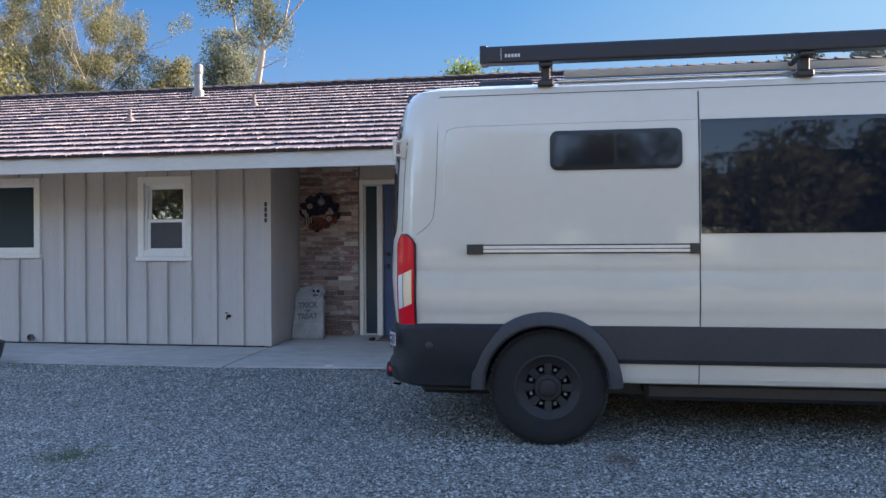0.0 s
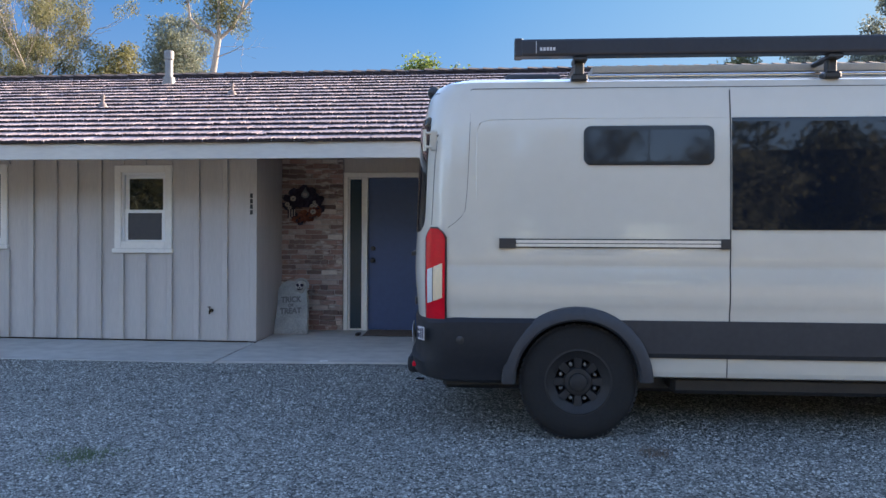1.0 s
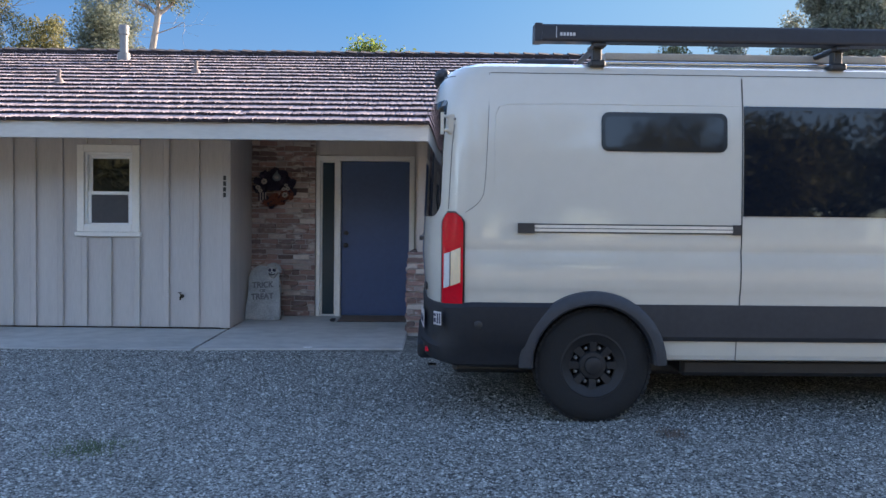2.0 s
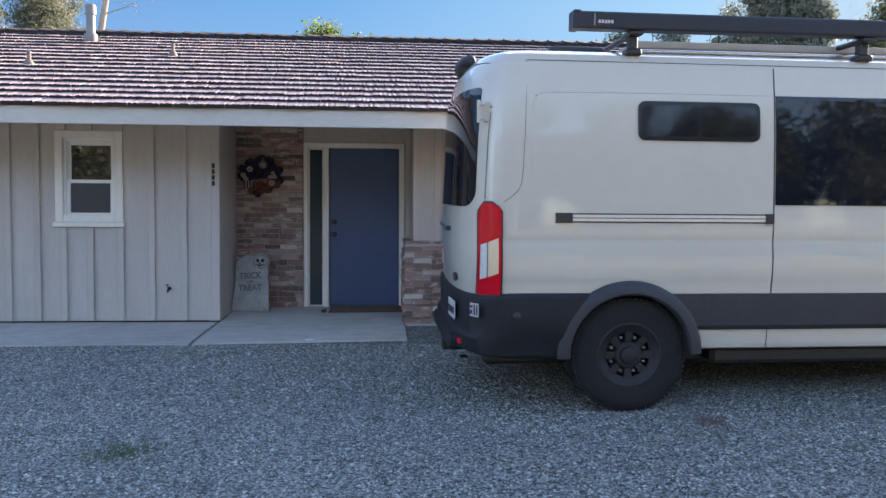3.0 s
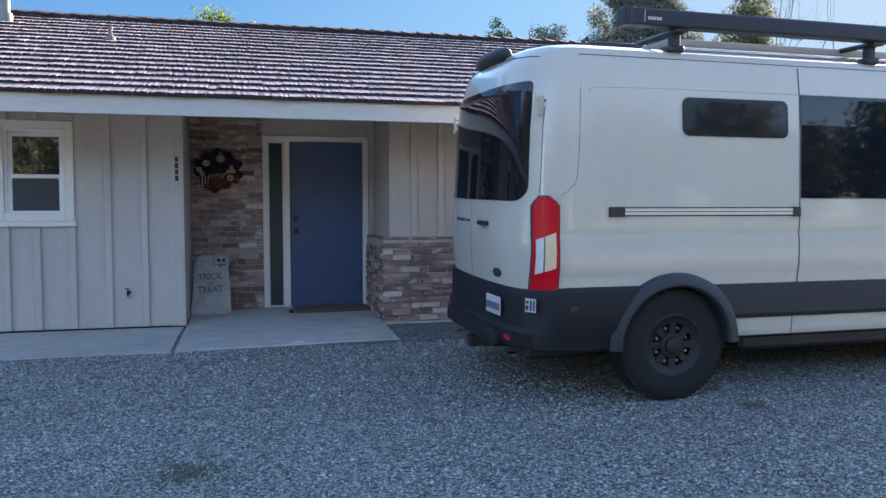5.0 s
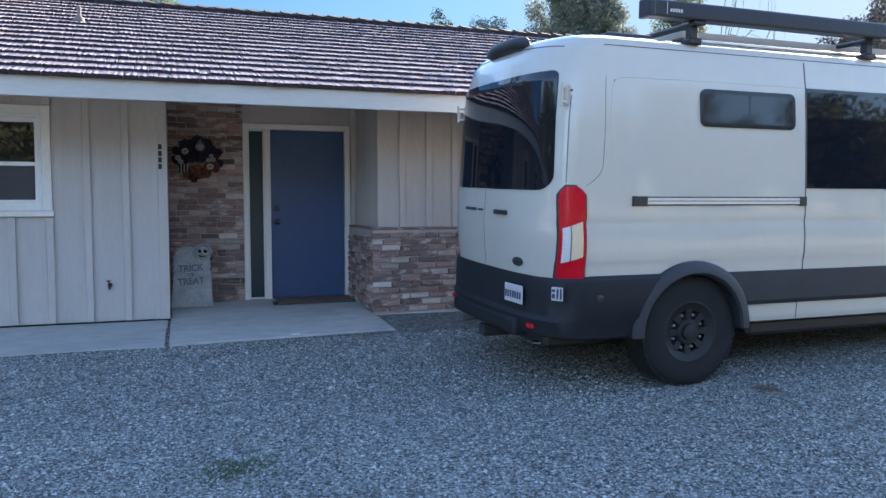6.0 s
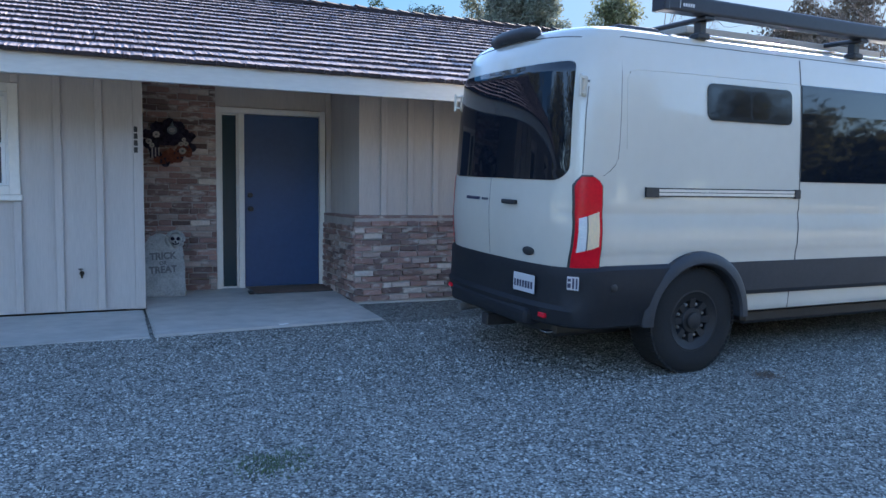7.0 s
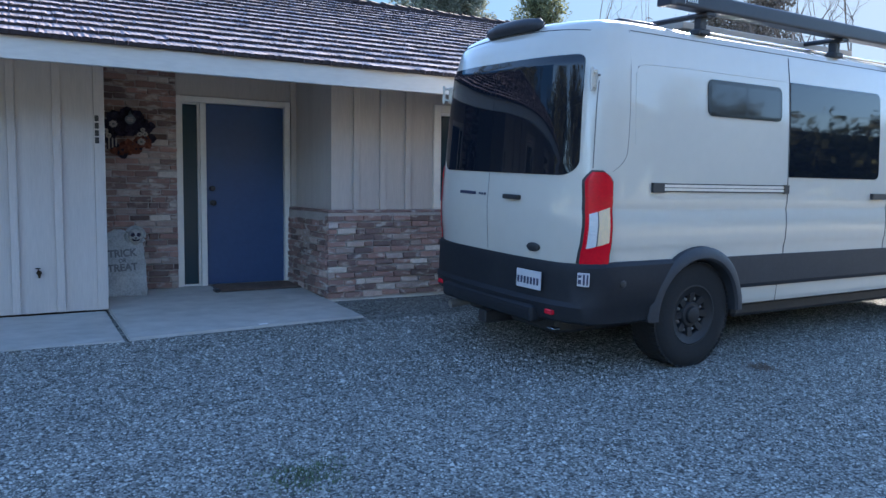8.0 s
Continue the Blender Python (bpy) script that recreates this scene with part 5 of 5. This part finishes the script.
wr = thing("wreath", pose(-3.182, 10.185, 1.995) @ Matrix.Diagonal((1.05, 1.0, 0.95, 1.0)), "black and orange ruffled autumn wreath hung on the brick wall", "wreath")
b = bmesh.new()
tube(b, [(0.185 * math.cos(a), 0, 0.185 * math.sin(a)) for a in np.linspace(0, 2 * math.pi, 33)], 0.035, 10, False)
part("ring", b, M["blackfelt"], wr, smooth=True)


def ruffle(a, r, size, mat, name):
    b = bmesh.new()
    c = Vector((r * math.cos(a), rng.uniform(-0.055, -0.02), r * math.sin(a)))
    n = 9
    hub = b.verts.new(c + Vector((0, 0.02, 0)))
    ring = []
    t0 = rng.uniform(0, 6.28)
    for k in range(n):
        t = 2 * math.pi * k / n + t0
        q = size * rng.uniform(0.75, 1.2)
        ring.append(b.verts.new(c + Vector((q * math.cos(t), (-0.03 if k % 2 else 0.012), q * math.sin(t)))))
    for k in range(n):
        b.faces.new((hub, ring[k], ring[(k + 1) % n]))
    return part(name, b, M[mat], wr)


for k in range(16):
    ruffle(math.pi * (0.05 + 0.9 * rng.uniform()), rng.uniform(0.03, 0.13), rng.uniform(0.05, 0.075), "blackfelt", "ruffle")
for k in range(44):
    a = 2 * math.pi * k / 44 + rng.uniform(-0.05, 0.05)
    low = math.sin(a) < -0.25 + 0.35 * math.cos(a)
    ruffle(a, rng.uniform(0.14, 0.235), rng.uniform(0.04, 0.065), "orange" if low and rng.uniform() < 0.45 else "blackfelt", "ruffle")
for x, z, s in ((-0.125, 0.08, 0.036), (-0.20, 0.0, 0.03), (-0.17, -0.045, 0.026), (0.13, -0.10, 0.036), (0.165, -0.015, 0.026), (0.115, -0.02, 0.024), (0.145, 0.03, 0.022)):
    f = new("flower")
    f.parent = wr
    f.matrix_basis = Matrix.Translation((x, -0.075, z))
    for k in range(7):
        a = 2 * math.pi * k / 7
        b = bmesh.new()
        bmesh.ops.create_icosphere(b, subdivisions=1, radius=s * 0.45)
        b.transform(Matrix.Translation((s * 0.7 * math.cos(a), 0, s * 0.7 * math.sin(a))) @ Matrix.Diagonal((1, 0.4, 1, 1)))
        part("petal", b, M["cream"], f, smooth=True)
    b = bmesh.new()
    bmesh.ops.create_icosphere(b, subdivisions=1, radius=s * 0.42)
    part("flower_eye", b, M["graveink"], f, smooth=True)
sg_ = part("sign", lathe(bmesh.new(), [(0.05, 0.0), (0.05, -0.012), (0.046, -0.016), (0.001, -0.016)], 24, "y", (0.03, -0.07, 0.135)), M["sign"], wr, "small grey round sign")
for k, (x, z, w) in enumerate(((0.03, 0.152, 0.045), (0.03, 0.135, 0.06), (0.03, 0.118, 0.04))):
    part("bar", boxed(x - w / 2, x + w / 2, -0.0885, -0.0865, z - 0.004, z + 0.004), M["cream"], sg_)
part("hat_point", tube(bmesh.new(), [(0.03, -0.078, 0.18), (0.03, -0.078, 0.205), (0.036, -0.078, 0.235)], [0.022, 0.013, 0.003], 8), M["sign"], wr)
for k in range(6):
    part("ribbon", boxed(-0.19 + 0.016 * k, -0.177 + 0.016 * k, -0.085 - 0.004 * (k % 2), -0.080, -0.19 + 0.006 * k, -0.07), M["cream" if k % 2 else "blackfelt"], wr)

# doormat
dm = thing("doormat", pose(-1.87, 10.02, 0.325, 1.9, 0, 1), "worn brown coir doormat before the front door", "doormat")
part("fibre_top", boxed(-0.44, 0.44, -0.22, 0.21, 0.002, 0.018, bevel=0.006), M["mat"], dm)
part("edge", boxed(-0.455, 0.455, -0.235, 0.225, -0.002, 0.007, bevel=0.002), M["black"], dm, "black rubber edge")
st = thing("door_stop", pose(-2.37, 9.78, 0.325), "small dark rubber door stop on the slab", "door stop")
part("wedge", boxed(-0.03, 0.03, -0.06, 0.06, 0, 0.035, bevel=0.01), M["black"], st)


def hose_tap(x, z, label):
    t = thing("hose_tap", pose(x, FRONT, z) @ Matrix.Scale(0.8, 4), label, "tap")
    part("flange", lathe(bmesh.new(), [(0.028, 0.0), (0.028, -0.008), (0.012, -0.01), (0.012, -0.03)], 14, "y"), M["brass"], t, smooth=40)
    part("spout", tube(bmesh.new(), [(0, -0.02, 0), (0, -0.06, 0.002), (0.0, -0.085, -0.02), (0, -0.09, -0.05)], [0.014, 0.016, 0.015, 0.014], 10), M["brass"], t, smooth=50)
    part("stem", tube(bmesh.new(), [(0, -0.06, 0.01), (-0.012, -0.075, 0.05)], 0.006, 6), M["brass"], t)
    part("handwheel", lathe(bmesh.new(), [(0.012, 0.05), (0.026, 0.052), (0.03, 0.057), (0.026, 0.062), (0.004, 0.064)], 12, "z", (-0.012, -0.075, 0)), M["black"], t, "dark valve wheel", smooth=40)


hose_tap(-4.055, 0.665, "small dark brass hose tap on the grey wall")
vt = thing("dryer_vent", pose(-6.82, FRONT, 0.36), "small round pipe outlet low on the wall", "vent")
part("ring", lathe(bmesh.new(), [(0.03, 0.0), (0.045, -0.012), (0.048, -0.03), (0.036, -0.035), (0.034, -0.004)], 18, "y"), M["rust"], vt, smooth=40)
hn = thing("number_sign", pose(-3.558, FRONT - 0.022, 1.94), "four black number marks on the corner board", "sign")
for k in range(4):
    part("bar", boxed(-0.017, 0.017, -0.008, 0.0, 0.083 - 0.066 * k, 0.137 - 0.066 * k, bevel=0.004), M["black"], hn)

pot = thing("planter_bowl", pose(-6.34, 7.78, ground_z(-6.34, 7.78)) @ Matrix.Scale(1.2, 4), "black round planter bowl at the edge of the gravel", "planter")
part("bowl", lathe(bmesh.new(), [(0.12, 0.0), (0.19, 0.06), (0.215, 0.16), (0.22, 0.21), (0.205, 0.215), (0.195, 0.17)], 28, "z"), M["black"], pot, smooth=40)

fk = thing("paint_flake", pose(-2.375, 8.085, 0.2575, 2.0, 0, 12), "small white flake lying on the porch edge", "flake")
part("flake", boxed(-0.045, 0.04, -0.012, 0.014, 0.0, 0.004, bevel=0.0015), M["vinyl"], fk)

# tufts on the drive
def tufts(name, at, spread, count, label, mat, h):
    rg = np.random.default_rng(count)
    co, fa = [], []
    for _ in range(count):
        x, y = at[0] + rg.normal(0, spread), at[1] + rg.normal(0, spread * 0.8)
        z, a = ground_z(x, y), rg.uniform(0, 6.28)
        d = np.array([math.cos(a), math.sin(a)])
        hh = h * rg.uniform(0.4, 1.2)
        k = len(co)
        co += [(x - 0.004 * d[1], y + 0.004 * d[0], z), (x + 0.004 * d[1], y - 0.004 * d[0], z), (x + d[0] * hh * 0.6, y + d[1] * hh * 0.6, z + hh)]
        fa.append((k, k + 1, k + 2))
    me = bpy.data.meshes.new(name)
    me.from_pydata(co, [], fa)
    me.materials.append(M[mat])
    return tagged(new(name, me), label, "grass", kind="stuff")


tufts("grass_tuft", (-3.11, 4.93), 0.115, 620, "thin green grass growing through the gravel", "grass", 0.022)
tufts("dry_litter", (0.47, 5.2), 0.06, 160, "small dark clump of dry litter on the gravel", "twig", 0.03)

# ---- bricks ----
def brick_mesh(l, h, d, seed, mat):
    """A used brick: knocked corners, one long edge chipped, no two faces quite square."""
    b = boxed(0, l, -d, 0, 0, h, bevel=0.006)
    rg = random.Random(seed)
    lean = rg.uniform(-0.005, 0.005)
    for v in b.verts:
        v.co += Vector((rg.uniform(-1, 1) * 0.006, rg.uniform(-1, 1) * 0.005 + lean * (v.co.z / h - 0.5), rg.uniform(-1, 1) * 0.0045))
    return mesh_of("brick", b, mat)


LENS = [0.095, 0.13, 0.185, 0.20, 0.205, 0.215, 0.24]
COURSE, BH = 0.0668, 0.0555
KINDS = ("brick", "brick_pale", "brick_dark", "brick_white")
BRICKS = {(i, v, m): brick_mesh(l, BH, 0.075, 10 * i + v, M[m]) for i, l in enumerate(LENS) for v in range(2) for m in KINDS}


def brickwork(parent, origin, along, length, z0, z1, seed, pale=0.28, dark=0.25, white=0.05):
    """Running courses of uneven used bricks on a mortar backing; along is the direction on plan."""
    rg = random.Random(seed)
    turn = math.atan2(along[1], along[0])
    z = z0 + 0.005
    row = 0
    while z + BH < z1 + 0.004:
        s = -(0.105 if row % 2 else 0.0) - rg.uniform(0.0, 0.03)
        row += 1
        while s < length - 0.02:
            i = rg.randrange(len(LENS)) if rg.random() < 0.3 else rg.choice((3, 4, 5))
            l = LENS[i]
            a, sc = s, 1.0
            if a < 0:
                a, sc = 0.0, (l + s) / l
            if a + l * sc > length:
                sc = (length - a) / l
            if l * sc > 0.03:
                q = rg.random()
                k = "brick_white" if q < white else "brick_pale" if q < white + pale else "brick_dark" if q < white + pale + dark else "brick"
                ob = new("brick", BRICKS[i, rg.randrange(2), k])
                ob.parent = parent
                o = -0.002 - 0.020 * rg.random() ** 2
                hs = rg.uniform(0.88, 1.06)
                ob.matrix_basis = pose(origin[0] + along[0] * a, origin[1] + along[1] * a, z + rg.uniform(-0.005, 0.004), 0, rg.uniform(-0.9, 0.9), math.degrees(turn) + rg.uniform(-0.8, 0.8)) @ Matrix.Translation((0, o + 0.066, 0)) @ Matrix.Diagonal((sc, 1, hs, 1))
            s = a + l * sc + 0.010
        z += COURSE


bw1 = struct("wall_entry_brick", boxed(-3.498, -2.672, RECESS - 0.062, RECESS - 0.001, 0.30, 2.9), M["mortar"], "used red brick wall beside the front door", "wall")
brickwork(bw1, (-3.497, RECESS - 0.062 - 0.004), (1, 0), 0.822, 0.335, 2.86, 5, pale=0.2, dark=0.24, white=0.01)
bw2 = struct("wall_brick_base", boxed(-1.405, 5.2, 9.03, WING - 0.001, 0.20, 1.185), M["mortar"], "low used brick base under the board wall", "wall")
brickwork(bw2, (-1.415, 9.026), (1, 0), 2.6, 0.292, 1.165, 6, pale=0.2, dark=0.34, white=0.07)
bw3 = struct("wall_brick_return", boxed(-1.405, -1.311, WING - 0.0005, RECESS - 0.041, 0.30, 1.185), M["mortar"], "used brick base on the return wall by the door", "wall")
brickwork(bw3, (-1.409, RECESS - 0.045), (0, -1), 1.22, 0.31, 1.165, 7, pale=0.15, dark=0.4, white=0.0)
struct("trim_brick_cap", boxed(-1.412, 5.2, 9.022, WING - 0.001, 1.187, 1.215, bevel=0.006), M["brick_dark"], "flat brick sill course on the base", "trim")
struct("trim_brick_cap_return", boxed(-1.412, -1.311, WING, RECESS - 0.05, 1.187, 1.215, bevel=0.006), M["brick_dark"], "flat brick sill course beside the door", "trim")
struct("trim_footing", boxed(-1.40, 5.2, 9.0, 9.029, 0.18, 0.278, bevel=0.008), M["concrete"], "rough concrete footing along the brick base", "footing")

# ---- cedar shakes ----
def shake_shape(w, l, t, rg, pitch_x=0.026):
    """A hand-split shake: ridges and grooves run down it to a ragged thick butt; local y runs up the slope. Vertices, faces, and which faces are butts."""
    n = max(3, round(w / pitch_x))
    v, f, butt = [], [], []
    for k in range(n + 1):
        x = 0.001 + (w - 0.002) * (k + (rg.uniform(-0.25, 0.25) if 0 < k < n else 0)) / n
        h = t * (rg.uniform(0.94, 1.08) if k % 2 else rg.uniform(0.80, 0.97))
        e = rg.uniform(-0.010, 0.010)
        v += [(x, e, 0), (x, e, h), (x, l, 0.003 + 0.1 * h)]
    for k in range(n):
        a = 3 * k
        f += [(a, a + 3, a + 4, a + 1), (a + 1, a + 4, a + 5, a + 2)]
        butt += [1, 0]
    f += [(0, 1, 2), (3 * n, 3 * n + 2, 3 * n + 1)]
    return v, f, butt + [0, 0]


EXPO, LEN = 0.283, 0.42
pitch = math.atan(SLOPE)
rg = random.Random(12)
WIDTHS = [0.09, 0.12, 0.15, 0.19, 0.24, 0.30]
SHAKES = {}
for i, w in enumerate(WIDTHS):
    for k in range(4):
        v, f, butt = shake_shape(w, LEN, 0.035, rg)
        me = bpy.data.meshes.new("shake")
        me.from_pydata(v, [], f)
        me.materials.append(M["shake"])
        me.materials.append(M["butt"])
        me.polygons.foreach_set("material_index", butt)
        SHAKES[i, k] = me
courses = int((RIDGE_Y - EAVE_Y) / math.cos(pitch) / EXPO) + 1
rest_v, rest_f, rest_butt = [], [], []
made = 0
for side in (1, -1):
    for c in range(courses):
        s = c * EXPO - 0.045
        x = RX0 + rg.uniform(-0.1, 0)
        while x < RX1:
            i = rg.randrange(len(WIDTHS))
            w = WIDTHS[i]
            lift = 0.012 + 0.003 * rg.random() ** 3
            ds = rg.uniform(-0.009, 0.009)
            slip = rg.random() < 0.008
            if slip:
                ds -= 0.03
            yl, zl = (s + ds) * math.cos(pitch), (s + ds) * math.sin(pitch)
            if side == 1:
                m = pose(x, EAVE_Y + yl - lift * math.sin(pitch), EAVE_Z + zl + lift * math.cos(pitch), math.degrees(pitch) - 1.6 + rg.uniform(-0.25, 0.2), rg.uniform(-0.4, 0.4), rg.uniform(-0.7, 0.7))
            else:
                m = pose(x + w, 2 * RIDGE_Y - EAVE_Y - yl + lift * math.sin(pitch), EAVE_Z + zl + lift * math.cos(pitch), math.degrees(pitch) - 1.6, 0, 180)
            short = ((RIDGE_Y - EAVE_Y) / math.cos(pitch) - s - 0.03) / LEN
            if short < 1:
                m = m @ Matrix.Diagonal((1, max(0.2, short), 1, 1))
            if side == 1 and c < 8 and -4.4 < x < -0.6 and made < 300:
                ob = new("shake", SHAKES[i, rg.randrange(4)])
                ob.parent = roof
                ob.matrix_basis = m
                made += 1
            else:
                k = len(rest_v)
                v, f, butt = shake_shape(w, LEN, 0.035, rg, 0.026 if side == 1 else 0.1)
                rest_v += [tuple(m @ Vector(p)) for p in v]
                rest_f += [tuple(k + j for j in q) for q in f]
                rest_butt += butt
            x += w + rg.uniform(0.001, 0.008)
SF = ((3, 2, 1, 0), (4, 5, 6, 7), (0, 1, 5, 4), (1, 2, 6, 5), (2, 3, 7, 6), (3, 0, 4, 7))
x = RX0
while x < RX1:
    for sd in (1, -1):
        k = len(rest_v)
        y0, y1 = (-0.17, 0.0) if sd > 0 else (0.0, 0.17)
        m = pose(x, RIDGE_Y, RIDGE_Z + 0.055 + rg.uniform(-0.004, 0.008)) @ Matrix.Rotation(pitch * sd, 4, "X") @ Matrix.Rotation(radians(3.2), 4, "Y")
        rest_v += [tuple(m @ Vector(p)) for p in ((0, y0, 0), (0.36, y0, 0), (0.36, y1, 0), (0, y1, 0), (0, y0, 0.036), (0.36, y0, 0.022), (0.36, y1, 0.022), (0, y1, 0.036))]
        rest_f += [tuple(k + j for j in f) for f in SF]
        # ridge caps take the dark butt colour on every face
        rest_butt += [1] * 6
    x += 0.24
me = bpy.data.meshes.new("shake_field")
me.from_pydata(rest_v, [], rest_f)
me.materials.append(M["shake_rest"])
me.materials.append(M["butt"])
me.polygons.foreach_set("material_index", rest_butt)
sf = new("shake_field", me)
sf.parent = roof
tagged(sf, "weathered cedar shakes over the rest of the roof", kind="stuff")
